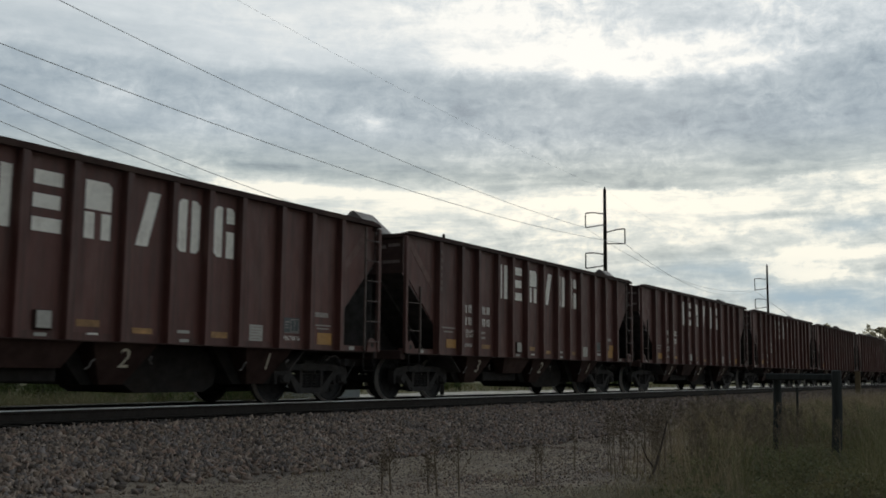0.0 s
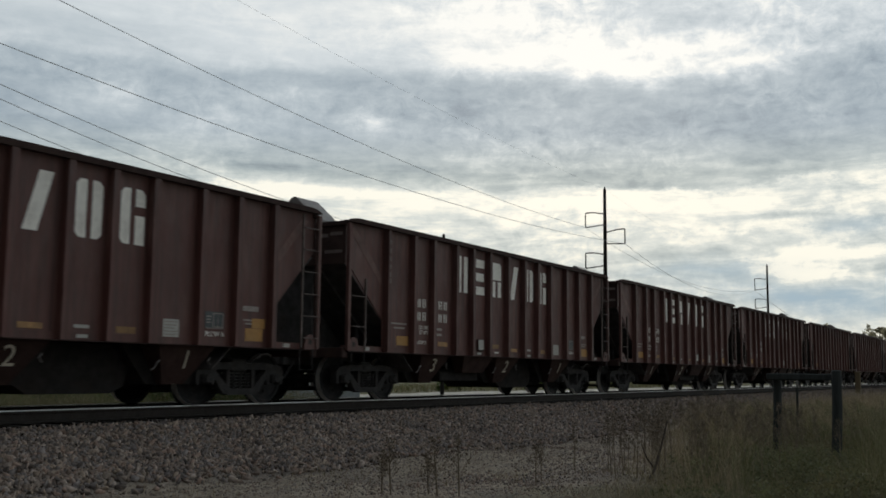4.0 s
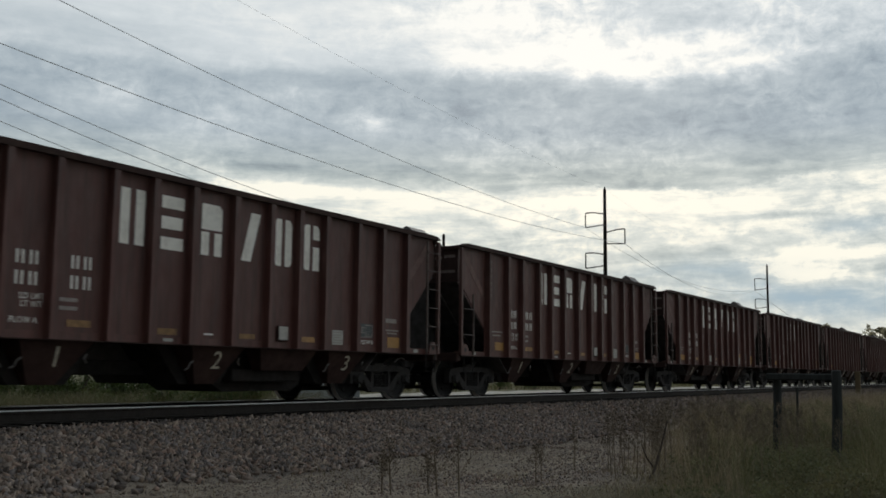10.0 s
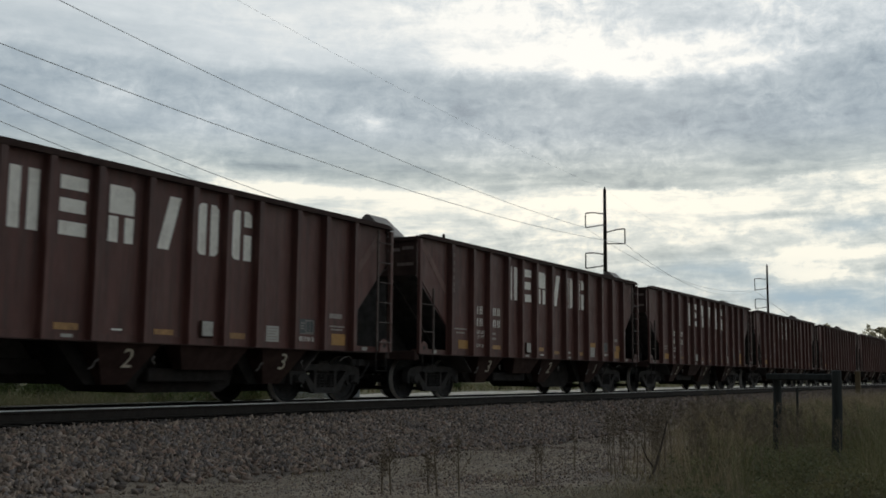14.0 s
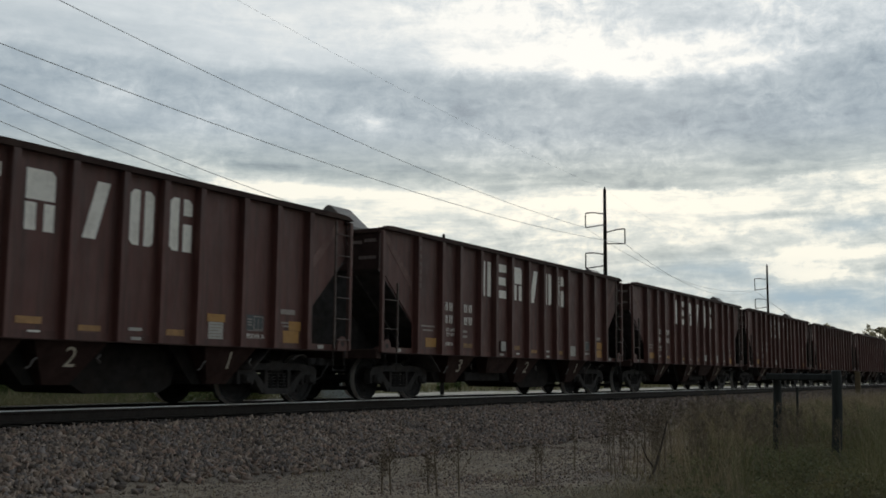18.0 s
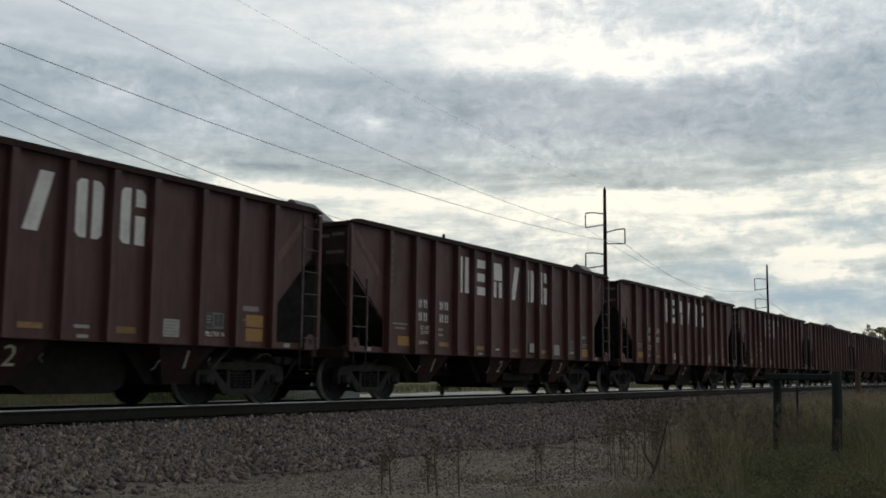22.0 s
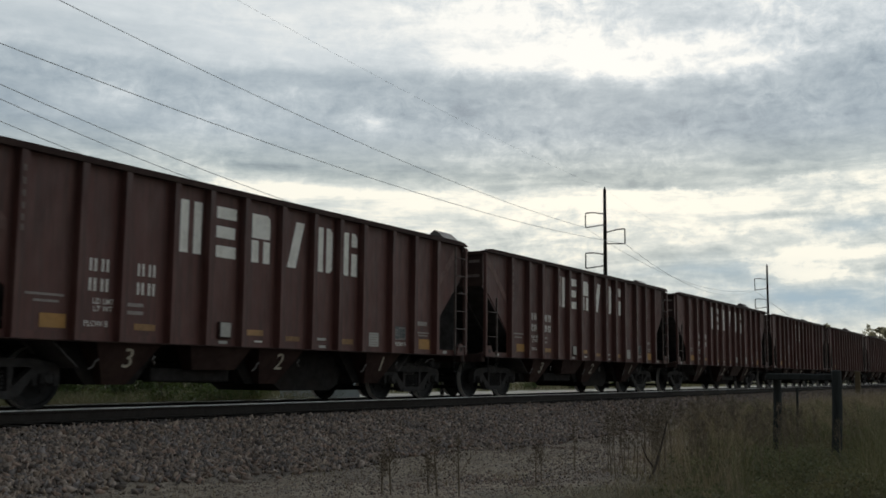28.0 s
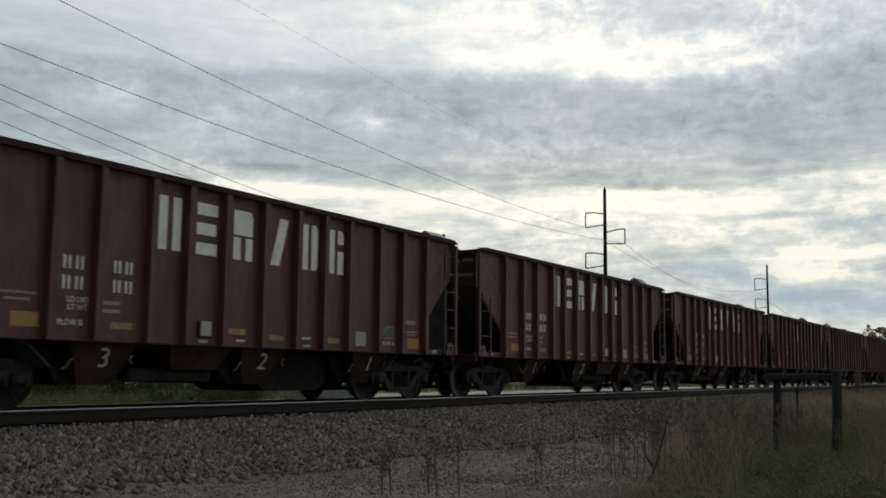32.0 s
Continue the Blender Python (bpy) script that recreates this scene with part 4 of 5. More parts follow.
# where the first car's centre stands at each whole second; the train slows a little through the clip
TRAIN_AT = [10.26, 6.12, 2.01, -2.14, -6.28, -10.44, -14.58, -18.68, -22.76, -26.87, -30.99, -35.09, -39.22, -43.36, -47.46, -51.54, -55.58,
            -59.61, -63.55, -67.48, -71.37, -75.27, -79.19, -83.17, -87.14, -91.05, -94.95, -98.83, -102.67, -106.41, -110.14, -113.86, -117.63]
# slack in the couplings: how far each car stands off its even place
SLACK = [0.164, 0.110, -0.006, 0.002, -0.043, 0.016, 0.065, -0.002, -0.047, -0.138, -0.092, -0.029]


def train_x(t):
    return float(np.interp(t, range(len(TRAIN_AT)), TRAIN_AT))


def car_x(i, t):
    return train_x(t) + i * PITCH + (SLACK[i] if 0 <= i < len(SLACK) else 0.1 if i < 0 else -0.05)


def build_train():
    plain, turned_car = hopper_car(False), hopper_car(True)
    cars = []
    order = {-1: 1, 0: 1, 1: 1, 2: 1, 3: 0, 4: 0, 5: 1, 6: 1, 7: 0, 8: 1, 9: 1}
    used = {0: False, 1: False}
    for i in range(-1, 17):
        kind = order.get(i, i % 2)
        master = turned_car if kind else plain
        m = pose(car_x(i, 0), TRACK_Y, 0)
        if used[kind]:
            car = copy_thing(master, m)
        else:
            car, used[kind] = master, True
            car.matrix_basis = m
        if i == 8:
            tagged(car, "oxide-brown open-top hopper car with one upright yellow stripe")
            for u in (5.66,):
                part("stripe", bar_mesh(0.09, 0.80, YELLOW), None, car, "upright yellow stripe", at=(u, -SIDE + 0.088, 2.40))
        if i in (1, 5):      # spare reflective patches stuck over older ones
            part("reflector", bar_mesh(0.34, 0.17, YELLOW), None, car, "dull yellow reflective patch", at=(5.22, -SIDE + 0.090, 1.41))
        if i == 6:
            part("reflector", bar_mesh(0.44, 0.21, YELLOW), None, car, "dull yellow reflective patch", at=(5.12, -SIDE + 0.090, 1.45))
        if i == 5:
            part("reflector", bar_mesh(0.42, 0.13, YELLOW), None, car, "dull yellow reflective patch", at=(3.17, -SIDE + 0.090, 1.46))
        cars.append((i, car))
    return cars


TRAIN = build_train()


# ---- power line and distance ----
def sagging(a, b, low, n=24):
    a, b = Vector(a), Vector(b)
    return [a.lerp(b, i / n) - Vector((0, 0, 4 * low * (i / n) * (1 - i / n))) for i in range(n + 1)]


ARMS = ((1, -2.7, -2.45, -3.85, -4.05), (-1, -4.75, -4.45, -5.95, -6.05), (1, -7.1, -6.85, -8.3, -8.5))
ARMS_LEFT = ((1, -2.5, -2.25, -4.1, -4.35), (1, -6.2, -5.95, -7.5, -7.7))


def transmission_pole(x, y, top, arms):
    p = thing("transmission_pole", (x, y, GROUND_Z), "tall dark single pole carrying three bracketed conductors", "utility pole", "poles of the power line")
    h = top - GROUND_Z
    part("pole", Shape().tube([(0, 0, -0.5), (0, 0, h * 0.5), (0, 0, h)], [0.28, 0.22, 0.16], 12), POLE, p)
    part("pole_cap", Shape().tube([(0, 0, h), (0, 0, h + 0.25)], [0.12, 0.08], 8), POLE_STEEL, p)
    for side, zp, zt, zpb, zb in arms:
        y = side * 2.25
        arm = part("bracket_arm", Shape().tube([(0, 0, h + zp), (0, y * 0.6, h + (zp + zt) / 2 + 0.12), (0, y, h + zt)], 0.07, 6), POLE_STEEL, p)
        part("insulator", Shape().tube([(0, y, h + zt - 0.05 - 0.15 * i) for i in range(int((zt - zb) / 0.15) + 1)], [0.05 if i % 2 else 0.10 for i in range(int((zt - zb) / 0.15) + 1)], 6), POLE_STEEL, arm)
        part("brace", Shape().tube([(0, 0, h + zpb), (0, y, h + zb)], 0.065, 6), POLE_STEEL, arm)


POLES = ((16.0, 37.7, 22.85), (101.9, 41.0, 20.5), (187.7, 44.3, 20.5), (480.0, 56.0, 20.5))
for k, (px, py, pz) in enumerate(POLES):
    transmission_pole(px, py, pz, ARMS_LEFT if k >= 2 else ARMS)
# where each wire hangs on the poles: offset across the line and below the top
HUNG = {"shield": [(0, 0), (0, 0), (0, 0), (0, 0)], "upper": [(2.25, -3.10), (2.25, -4.05), (2.25, -4.35), (2.25, -4.35)],
        "right": [(-2.25, -8.79), (-2.25, -6.05), (2.25, -4.40), (2.25, -4.40)], "lower": [(2.25, -7.66), (2.25, -8.5), (2.25, -7.7), (2.25, -7.7)]}
for wire, sag, thick in (("shield", (0.86, 1.7, 6.0), 0.006), ("upper", (1.42, 2.5, 7.0), 0.019), ("right", (1.39, 2.7, 7.0), 0.019), ("lower", (2.8, 2.8, 7.0), 0.019)):
    s = Shape()
    for k in range(3):
        (ax, ay, az), (bx, by, bz) = POLES[k], POLES[k + 1]
        (ady, adz), (bdy, bdz) = HUNG[wire][k], HUNG[wire][k + 1]
        s.tube(sagging((ax, ay + ady, az + adz), (bx, by + bdy, bz + bdz), sag[k]), thick, 6)
    solid("power_line", s, WIRE, "thin dark overhead conductor strung between tall poles", "power line", "overhead conductors")


def small_pole():
    p = thing("utility_pole", (52.4, 31.5, GROUND_Z), "slim wooden distribution pole behind the train", "utility pole")
    part("pole", Shape().tube([(0, 0, -0.4), (0, 0, 9.75)], [0.12, 0.085], 10), POLE, p)
    part("pole_cap", Shape().tube([(0, 0, 9.75), (0, 0, 9.83)], [0.09, 0.06], 8), POLE_STEEL, p)
    for z, a, low in ((8.17, (6.0, 31.5, 13.6), 1.88), (7.7, (6.0, 31.5, 12.65), 1.88)):
        solid("service_line", Shape().tube(sagging(a, (52.4, 31.5, z), low), 0.014, 6), WIRE, "thin dark service cable strung to a wooden pole", "power line", "overhead conductors")


small_pole()


def leaf_cloud(rng, centres, radii, per, size):
    """Small bent leaf cards gathered in clumps."""
    n = len(centres) * per
    c = np.repeat(np.asarray(centres, float), per, 0)
    r = np.repeat(np.asarray(radii, float), per)
    d = rng.normal(size=(n, 3))
    d /= np.linalg.norm(d, axis=1, keepdims=True)
    p = c + d * (r * rng.uniform(0.35, 1.0, n) ** 0.6)[:, None]
    quad = np.array([(-1, -0.55, 0), (1, -0.55, 0.25), (1, 0.55, 0), (-1, 0.55, 0.25)], float)
    q = quad[None] * (size * rng.uniform(0.6, 1.3, n))[:, None, None]
    return np.einsum("nij,nkj->nki", turned(rng, n), q) + p[:, None]


def tree(rng, x, y, h, spread, label, dens=60, leaf=0.16):
    z = float(ground_height(np.array([x]), np.array([y]))[0])
    t = thing("tree", (x, y, z), label, "tree", "trees beyond the train")
    s = Shape()
    s.tube([(0, 0, -0.3), (0.1, 0, h * 0.35), (0.0, 0.15, h * 0.85)], [h * 0.028, h * 0.02, h * 0.005], 8)
    centres, radii = [], []
    for k in range(11):
        a, q = rng.uniform(0, 6.28), rng.uniform(0.3, 0.95)
        reach = spread * (1.15 - q * 0.8) * rng.uniform(0.6, 1.1)
        tip = (math.cos(a) * reach, math.sin(a) * reach, h * (q + 0.1))
        s.tube([(0, 0, h * q * 0.8), (tip[0] * 0.5, tip[1] * 0.5, h * (q * 0.85 + 0.05)), tip], [h * 0.01, h * 0.006, h * 0.002], 5)
        for j in range(5):
            f = rng.uniform(0.45, 1.1)
            centres.append((tip[0] * f + rng.normal() * 0.4, tip[1] * f + rng.normal() * 0.4, h * q * 0.9 + (tip[2] - h * q * 0.9) * f + rng.normal() * 0.3))
            radii.append(rng.uniform(0.35, 0.8) * spread * 0.3)
    part("trunk", s, BARK, t)
    part("crown", scatter_mesh("crown", leaf_cloud(rng, centres, radii, dens, leaf), [(0, 1, 2, 3)], LEAF if h > 6.5 else SHRUB), None, t)


def trees():
    rng = np.random.default_rng(11)
    for x, y, h, sp in ((258, 33.5, 12.6, 4.2), (262, 36.8, 13.0, 4.6), (256, 30.0, 11.0, 4.0), (250, 46.0, 12.3, 3.5), (268, 40.5, 11.6, 3.6), (262, 51, 12.4, 3.4), (270, 27, 13.5, 5), (38, 62, 6.5, 2.6), (44, 66, 7.0, 2.8), (50, 60, 6.2, 2.4), (33, 70, 7.2, 3.0), (27.3, 31.4, 6.4, 1.5), (28.6, 32.4, 6.0, 1.5), (26.9, 30.4, 4.2, 1.3), (24.1, 31.0, 5.4, 1.0), (29.9, 31.4, 6.0, 1.5), (31.6, 32.0, 5.8, 1.5), (33.4, 32.6, 5.6, 1.6)):
        tree(rng, x, y, h, sp, "tall broadleaf tree with thinning autumn leaves beyond the train" if h > 6.5 else "small leafy tree standing in the scrub beyond the track", dens=34 if h > 6.5 else 150, leaf=0.24 if h > 6.5 else 0.13)


trees()


def shrubs():
    rng = np.random.default_rng(21)
    spots = [(14.5, 27, 0.9, 2.0), (29.5, 26, 0.9, 1.4), (26, 34, 1.2, 2.0), (19, 33, 1.3, 2.0), (45, 43, 1.0, 2.0), (52, 44, 1.1, 2.2)]
    for k in range(26):       # an uneven row along the foot of the bank
        x = 9.0 + 0.62 * k + rng.uniform(-0.2, 0.2)
        if x < 17.5 and k not in (7, 8):
            continue
        spots.append((x, rng.uniform(18.4, 21.5) if x < 21.5 else rng.uniform(21.5, 23.5), rng.uniform(0.85, 1.35) if x < 13.5 else rng.uniform(0.6, 1.0), rng.uniform(1.2, 1.9)))
    for k in range(16):
        spots.append((12 + 1.2 * k, rng.uniform(26, 29), rng.uniform(1.2, 1.7), rng.uniform(2.2, 3.0)))
    for k in range(10):
        spots.append((36 + 7.5 * k + rng.uniform(-2, 2), rng.uniform(41, 46), rng.uniform(0.8, 1.3), rng.uniform(1.6, 2.6)))
    spots += [(15 + 1.3 * k, 29 + rng.uniform(0, 5), rng.uniform(1.7, 2.2), rng.uniform(2.0, 2.6)) for k in range(7)]
    for x, y, h, w in spots:
        z = float(ground_height(np.array([x]), np.array([y]))[0])
        b = thing("shrub", (x, y, z), "low green and yellowing shrub beyond the track", "shrub", "shrubs beyond the track")
        s, cs, rs = Shape(), [], []
        for k in range(9):
            a, q = rng.uniform(0, 6.28), rng.uniform(0.2, 1.0)
            tip = (math.cos(a) * w * 0.5 * q, math.sin(a) * w * 0.5 * q, h * rng.uniform(0.5, 1.0))
            s.tube([(0, 0, -0.05), (tip[0] * 0.6, tip[1] * 0.6, tip[2] * 0.5), tip], [0.02, 0.012, 0.005], 4)
            for j in range(4):
                cs.append((tip[0] * rng.uniform(0.6, 1.1), tip[1] * rng.uniform(0.6, 1.1), tip[2] * rng.uniform(0.4, 1.0)))
                rs.append(rng.uniform(0.15, 0.32))
        part("stems", s, BARK, b)
        part("foliage", scatter_mesh("foliage", leaf_cloud(rng, cs, rs, 60, 0.032), [(0, 1, 2, 3)], SHRUB), None, b)


shrubs()


def utility_cabinet():
    x0, x1, y0, y1 = 24.25, 27.95, 20.0, 20.35
    z = GROUND_Z + 0.05
    c = thing("utility_cabinet", ((x0 + x1) / 2, (y0 + y1) / 2, z), "long low pale-grey steel utility cabinet on the ground beyond the track", "utility cabinet")
    hx, hy, h = (x1 - x0) / 2, (y1 - y0) / 2, 0.22 - z
    part("body", Shape().box((-hx, -hy, 0), (hx, hy, h - 0.08), 0.015), BOX, c)
    part("lid", Shape().box((-hx - 0.04, -hy - 0.04, h - 0.08), (hx + 0.04, hy + 0.04, h), 0.02), BOX, c)
    for u in (-1.0, 0.35):
        part("door", Shape().box((u - 0.62, -hy - 0.015, 0.12), (u + 0.62, -hy, h - 0.14), 0.006), BOX, c)
    part("notice", Shape().box((-hx + 0.35, -hy - 0.02, h - 0.32), (-hx + 0.5, -hy - 0.015, h - 0.2)), PLATE, c)


utility_cabinet()


# ---- foreground: barrier, grass, weeds ----
def barrier():
    b = thing("timber_barrier", (19.6, 3.98, GROUND_Z), "weathered dark timber post-and-rail barrier standing in tall grass", "barrier")
    for dx, dy, h, r in ((0.12, 0.55, 1.49, 0.083), (-0.12, -0.55, 1.575, 0.095)):
        part("post", Shape().tube([(dx - 0.03, dy + 0.05, -0.3), (dx, dy, h * 0.6), (dx, dy, h - 0.02), (dx, dy, h)], [r * 0.95, r * 0.95, r * 0.92, r * 0.72], 12), POST, b)
    part("rail", Shape().box((-0.075, -0.51, 1.385), (0.06, 0.71, 1.51), 0.018), POST, b)
    part("stake", Shape().tube([(5.8, 1.41, -0.3), (5.8, 1.39, 1.20)], 0.028, 8), POST, b)


barrier()


def marker_post():
    p = thing("marker_post", (69.5, 10.95, float(ground_height(np.array([69.5]), np.array([10.95]))[0])), "short tan marker post beside the track", "post")
    part("post", Shape().box((-0.08, -0.16, -0.2), (0.08, 0.16, 1.42), 0.02), MARKER, p)
    part("cap", Shape().box((-0.10, -0.18, 1.42), (0.10, 0.18, 1.47), 0.01), MARKER, p)


marker_post()


def blades(rng, x, y, height, lean=0.35, width=0.006):
    """Bent grass blades: three cross-sections each."""
    n = len(x)
    a = rng.uniform(0, 2 * np.pi, n)
    d = np.stack([np.cos(a), np.sin(a)], -1)
    s = np.stack([-d[:, 1], d[:, 0]], -1)
    z0 = ground_height(x, y) - 0.02
    out = np.zeros((n, 6, 3))
    for k, (q, w) in enumerate(((0.0, 1.0), (0.55, 0.8), (1.0, 0.12))):
        off = d * (height * lean * rng.uniform(0.4, 1.3, n) * q * q)[:, None]
        for m, sg in enumerate((-1, 1)):
            out[:, 2 * k + m, 0] = x + off[:, 0] + sg * s[:, 0] * width * w
            out[:, 2 * k + m, 1] = y + off[:, 1] + sg * s[:, 1] * width * w
            out[:, 2 * k + m, 2] = z0 + height * q * (1 - 0.15 * lean * q)
    return out


def grass():
    rng = np.random.default_rng(31)
    xs, ys, hs, ws = [], [], [], []

    def patch(n, x0, x1, y0, y1, h0, h1, w, keep):
        x, y = rng.uniform(x0, x1, n), rng.uniform(y0, y1, n)
        k = keep(x, y)
        k = rng.uniform(0, 1, n) < k
        x, y = x[k], y[k]
        xs.append(x), ys.append(y), hs.append(rng.uniform(h0, h1, len(x))), ws.append(np.full(len(x), w))

    clump = lambda x, y: 0.5 + 0.5 * np.sin(x * 1.9 + 2.1 * np.sin(y * 1.3)) * np.sin(y * 2.3 + 1.7 * np.sin(x * 0.8))
    verge = lambda x, y: np.clip((0.28 * x + 1.9 - y) / 1.3, 0, 1) * (0.35 + 0.65 * clump(x, y))
    tufty = lambda x, y: verge(x, y) * np.clip(np.sin(x * 5.3 + 3 * np.sin(y * 3.1)) * np.sin(y * 6.1 + 2 * np.sin(x * 2.2)) + 0.35, 0.08, 1)
    fore = lambda x, y: np.where((np.abs(y - 0.205 * x) < 0.05 * x) & (x > 12) & (x < 20.8), 0.08, 1.0)      # trodden low before the barrier
    patch(90000, 9, 26, -1.0, 8.5, 0.05, 0.20, 0.0030, verge)
    patch(30000, 9, 26, -1.0, 8.5, 0.12, 0.34, 0.0026, lambda x, y: tufty(x, y) * (0.25 + 0.75 * fore(x, y)))
    patch(60000, 12, 30, 1.0, 9.0, 0.35, 1.05, 0.0030, lambda x, y: np.clip((0.29 * x + 1.0 - y) / 1.6, 0, 1) * 0.6 * fore(x, y) * clump(x * 1.3, y * 1.3))
    patch(50000, 25, 75, -4, 9.2, 0.35, 0.85, 0.006, lambda x, y: np.clip((8.8 - y) / 1.0, 0, 1) * (0.4 + 0.6 * clump(x * 0.5, y)))
    patch(14000, 25, 60, 2, 9.6, 0.6, 1.1, 0.0045, lambda x, y: np.clip((9.6 - y) / 1.0, 0, 1) * clump(x, y))
    patch(3500, 8, 18, 5.0, 9.3, 0.05, 0.16, 0.004, lambda x, y: clump(x, y) ** 3)
    patch(30000, 8, 24, 18.0, 22.5, 0.5, 1.05, 0.006, lambda x, y: 0.35 + 0.65 * clump(x * 0.6, y * 0.6))
    patch(14000, 10, 31, 17.2, 34, 0.2, 0.5, 0.012, lambda x, y: 0.3 + 0.7 * clump(x * 0.4, y * 0.4))
    patch(22000, 31, 110, 17.2, 28.5, 0.06, 0.16, 0.014, lambda x, y: 0.3 + 0.7 * clump(x * 0.4, y * 0.4))
    patch(12000, 40, 160, 41, 60, 0.3, 0.6, 0.03, lambda x, y: 0.3 + 0.7 * clump(x * 0.4, y * 0.4))
    x, y, h, w = map(np.concatenate, (xs, ys, hs, ws))
    lush = rng.uniform(0, 1, len(x)) < np.clip((4.6 + 0.8 * np.sin(x * 0.9) - y) / 1.2, 0.08, 0.85)
    lush |= (y > 16) & (rng.uniform(0, 1, len(x)) < 0.85)
    for pick, mat, label in ((~lush, GRASS, "tall dry brown autumn grass on the verge"), (lush, GREEN_GRASS, "dull green grass on the verge beside the track")):
        me = scatter_mesh("grass", blades(rng, x[pick], y[pick], h[pick], 0.75, w[pick]), [(0, 1, 3, 2), (2, 3, 5, 4)], mat)
        tagged(new("grass", me), label, "grass", kind="stuff")


grass()


def undergrowth():
    """Leafy weeds standing among the grass, in uneven clumps."""
    rng = np.random.default_rng(37)
    n = 5200
    x, y = rng.uniform(9.5, 34, n), rng.uniform(-1.5, 9.0, n)
    near = np.clip((0.26 * x + 1.3 - y) / 1.8, 0, 1) * (0.25 + 0.75 * (np.sin(x * 1.1 + 2 * np.sin(y * 0.9)) * np.sin(y * 1.6 + x * 0.4) > -0.25))
    keep = rng.uniform(0, 1, n) < near
    x, y = x[keep], y[keep]
    h = rng.uniform(0.10, 0.34, len(x)) * (1 + 0.5 * np.sin(x * 0.9 + y * 1.7)) + np.where(x > 24.5, 0.30, 0.0)
    tiers = []
    for q in (0.25, 0.55, 0.85):
        c = np.stack([x + rng.normal(0, 0.06, len(x)), y + rng.normal(0, 0.06, len(x)), ground_height(x, y) + h * q], -1)
        tiers.append((c, (0.17 - 0.08 * q) * rng.uniform(0.6, 1.4, len(x))))
    cloud = leaf_cloud(rng, np.concatenate([c for c, r in tiers]), np.concatenate([r for c, r in tiers]), 22, 0.016)
    tagged(new("undergrowth", scatter_mesh("undergrowth", cloud, [(0, 1, 2, 3)], FORB)), "low leafy green and browning weeds among the verge grass", "weeds", kind="stuff")


undergrowth()


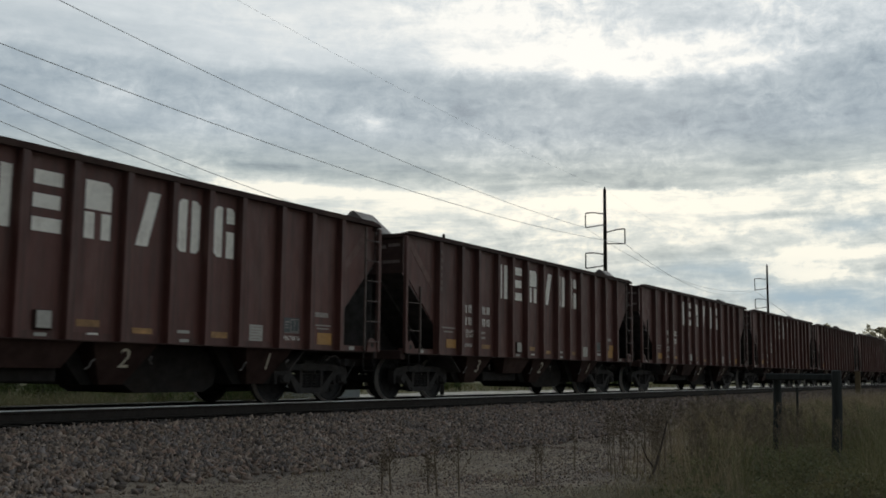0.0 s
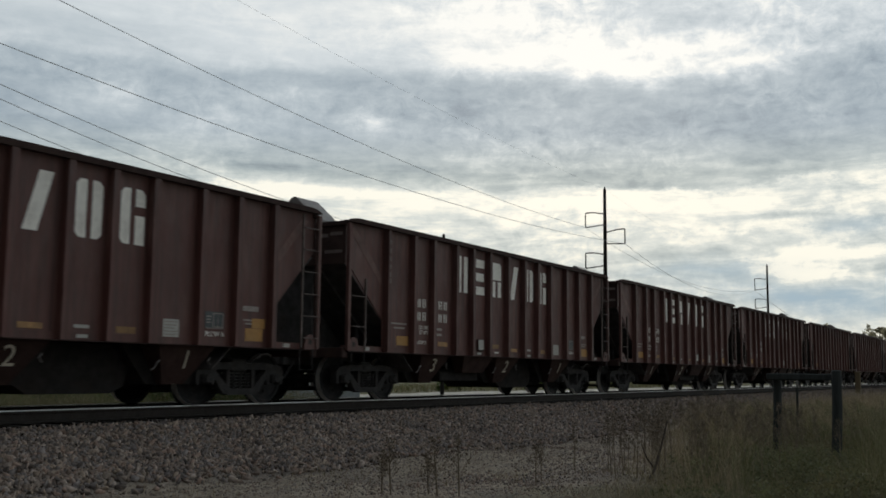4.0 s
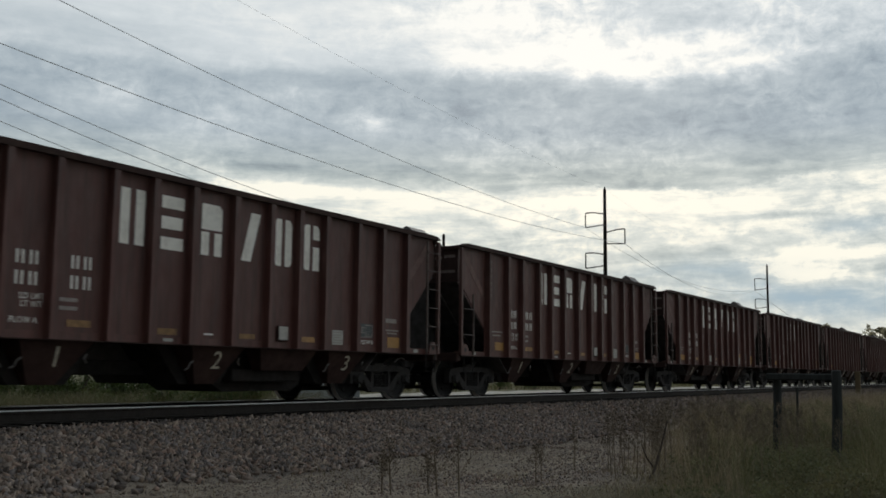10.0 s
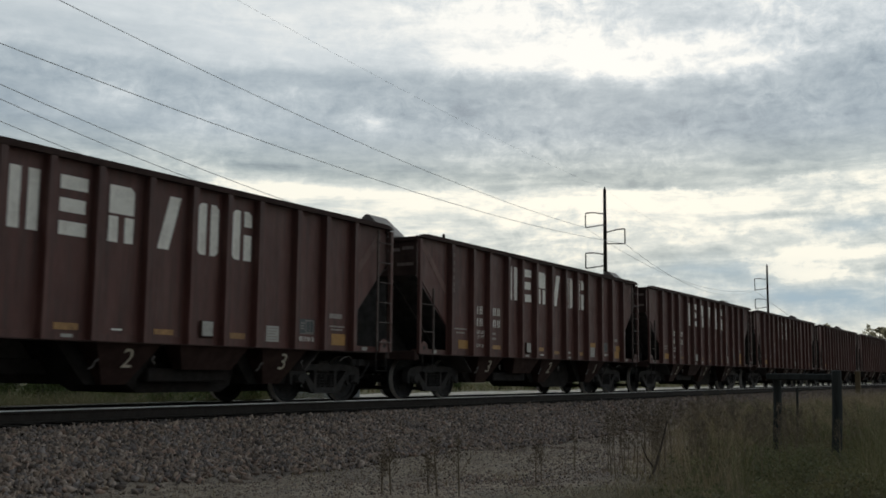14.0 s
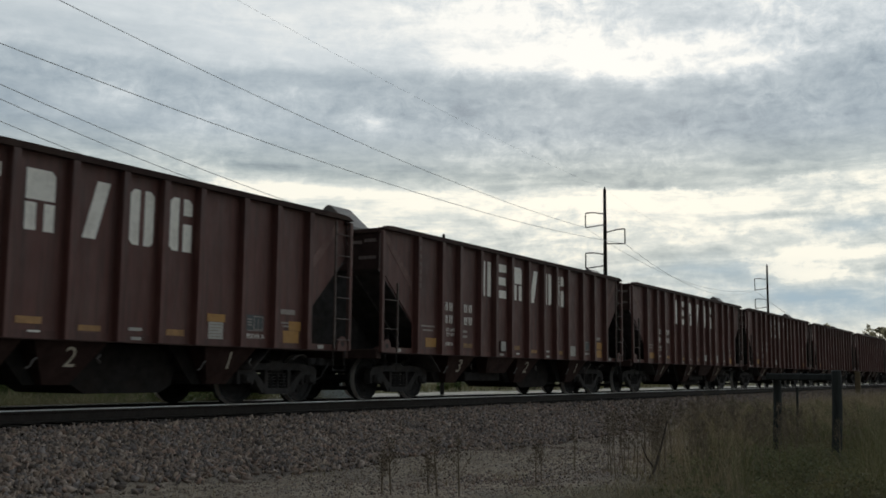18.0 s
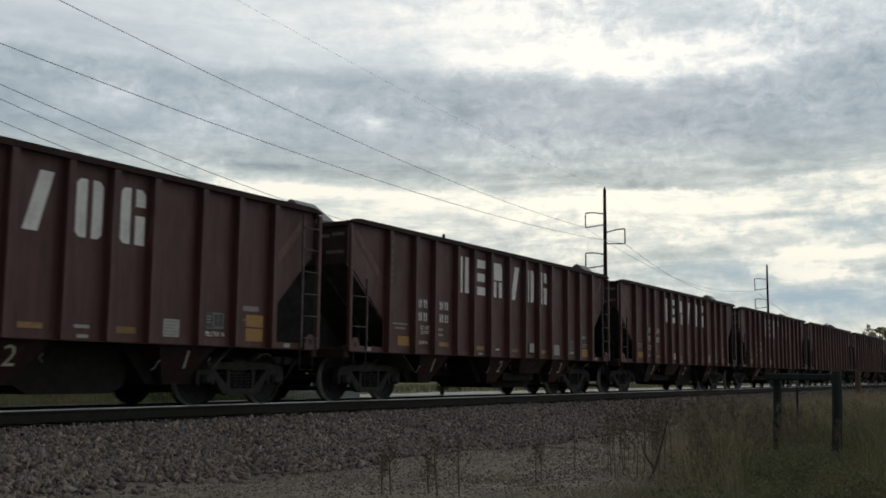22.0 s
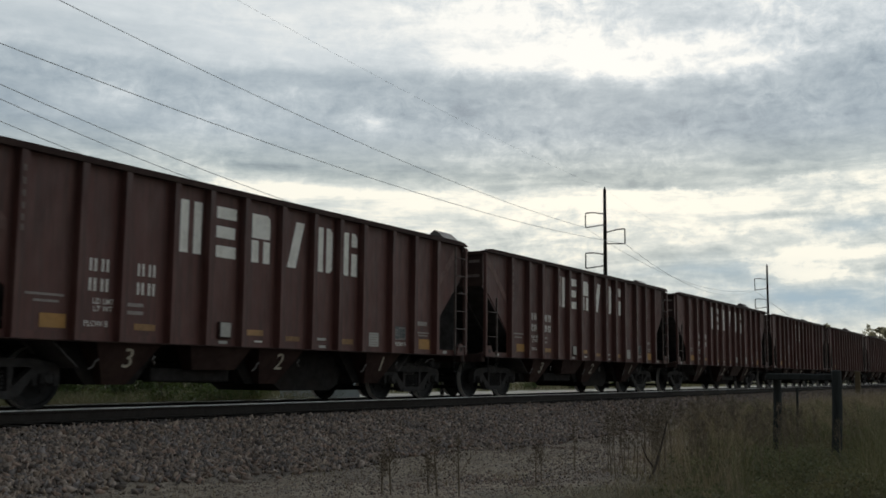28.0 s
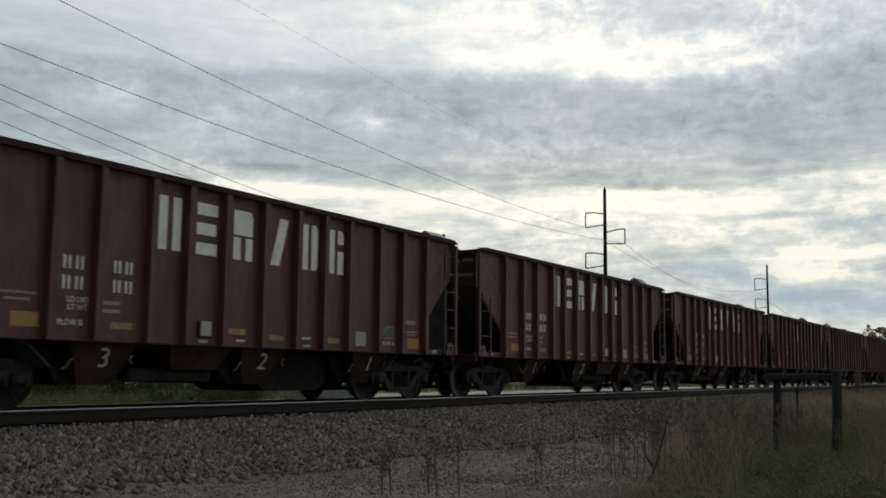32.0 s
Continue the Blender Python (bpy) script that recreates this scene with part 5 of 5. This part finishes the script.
def weed(rng, x, y, h, full=1.0):
    """A dead stalk with side branches and seed heads; full: how bushy its head is."""
    z = float(ground_height(np.array([x]), np.array([y]))[0])
    w = thing("dead_weed", (x, y, z), "thick bushy-headed dead brown weed on bare dirt" if full > 1 else "thin dead brown weed stalk with small seed heads", "weed", "dead weeds on the verge")
    lean = rng.normal(0, 0.06, 2)
    s = Shape()
    s.tube([(0, 0, -0.03), (lean[0] * h * 0.5, lean[1] * h * 0.5, h * 0.5), (lean[0] * h, lean[1] * h, h)], [0.008 * full, 0.006 * full, 0.0025], 5)
    part("stem", s, STALK, w)
    heads = Shape()
    cs = []
    n = int(9 * full * full)
    for k in range(n):
        q = (0.4 if full == 1 else 0.22) + (0.6 if full == 1 else 0.76) * k / n
        a = rng.uniform(0, 6.28)
        r = h * (0.22 if full == 1 else 0.3) * (1.2 - q) * rng.uniform(0.5, 1.2)
        base = Vector((lean[0] * h * q, lean[1] * h * q, h * q))
        tip = base + Vector((math.cos(a) * r, math.sin(a) * r, r * 1.3))
        heads.tube([base, tip], [0.003, 0.0015], 4)
        cs += [tuple(base.lerp(tip, f)) for f in (0.6, 0.9)]
    part("branch_spray", heads, STALK, w)["kind"] = "stuff"
    part("seed_head", scatter_mesh("seed_head", leaf_cloud(rng, cs, [0.042] * len(cs), 8, 0.010), [(0, 1, 2, 3)], STALK), None, w)["kind"] = "stuff"


def weeds():
    rng = np.random.default_rng(41)
    for x, y, h in ((9.8, 6.56, 0.62), (10.1, 6.12, 0.66), (10.35, 5.98, 0.70), (10.2, 6.3, 0.42), (9.9, 6.75, 0.46), (13.6, 5.35, 0.95), (13.9, 5.15, 0.9), (14.6, 6.4, 0.7), (13.2, 6.3, 0.55), (15.4, 6.0, 0.8), (16.1, 6.4, 0.85),
                    (16.8, 5.6, 0.9), (17.9, 6.3, 0.9), (18.6, 5.6, 0.95), (19.5, 6.4, 0.9), (14.9, 5.4, 0.8), (20.6, 5.2, 1.0), (21.5, 6.2, 0.95), (12.2, 5.9, 0.5)):
        weed(rng, x, y, h, 1.4 if x < 10.4 else 1.0)
    for k in range(90):
        x = rng.uniform(14, 26)
        weed(rng, x, rng.uniform(3.2, min(0.25 * x + 2.2, 8.2)), rng.uniform(0.6, 1.05))


weeds()


def dry_branch():
    b = thing("dry_branch", (0, 0, 0), "dark forked dry branch leaning in the tall grass", "branch")
    part("limb", Shape().tube([(0, 0, 0), (0.14, -0.06, 0.22), (0.30, -0.10, 0.52), (0.38, -0.16, 0.86)], [0.024, 0.020, 0.014, 0.006], 7), BARK, b)
    part("fork", Shape().tube([(0.12, -0.05, 0.19), (0.06, 0.04, 0.34), (0.03, 0.10, 0.52)], [0.014, 0.010, 0.004], 6), BARK, b)
    b.location = (13.8, 4.95, float(ground_height(np.array([13.8]), np.array([4.95]))[0]) - 0.03)


dry_branch()


# ---- what moves ----
def motions():
    rows_t = [i for i in range(0, int(SECONDS) + 1)]
    spin_t = [i * 0.15 for i in range(int(SECONDS / 0.15) + 1)] + [SECONDS]
    for i, car in TRAIN:
        walk(car, [(t, pose(car_x(i, t), TRACK_Y, 0)) for t in rows_t])
        for ws in [c for c in car.children if c.get("spins")]:
            at = ws.location.copy()
            walk(ws, [(t, Matrix.Translation(at) @ Matrix.Rotation((train_x(t) - train_x(0)) / RADIUS, 4, "Y")) for t in spin_t])


motions()
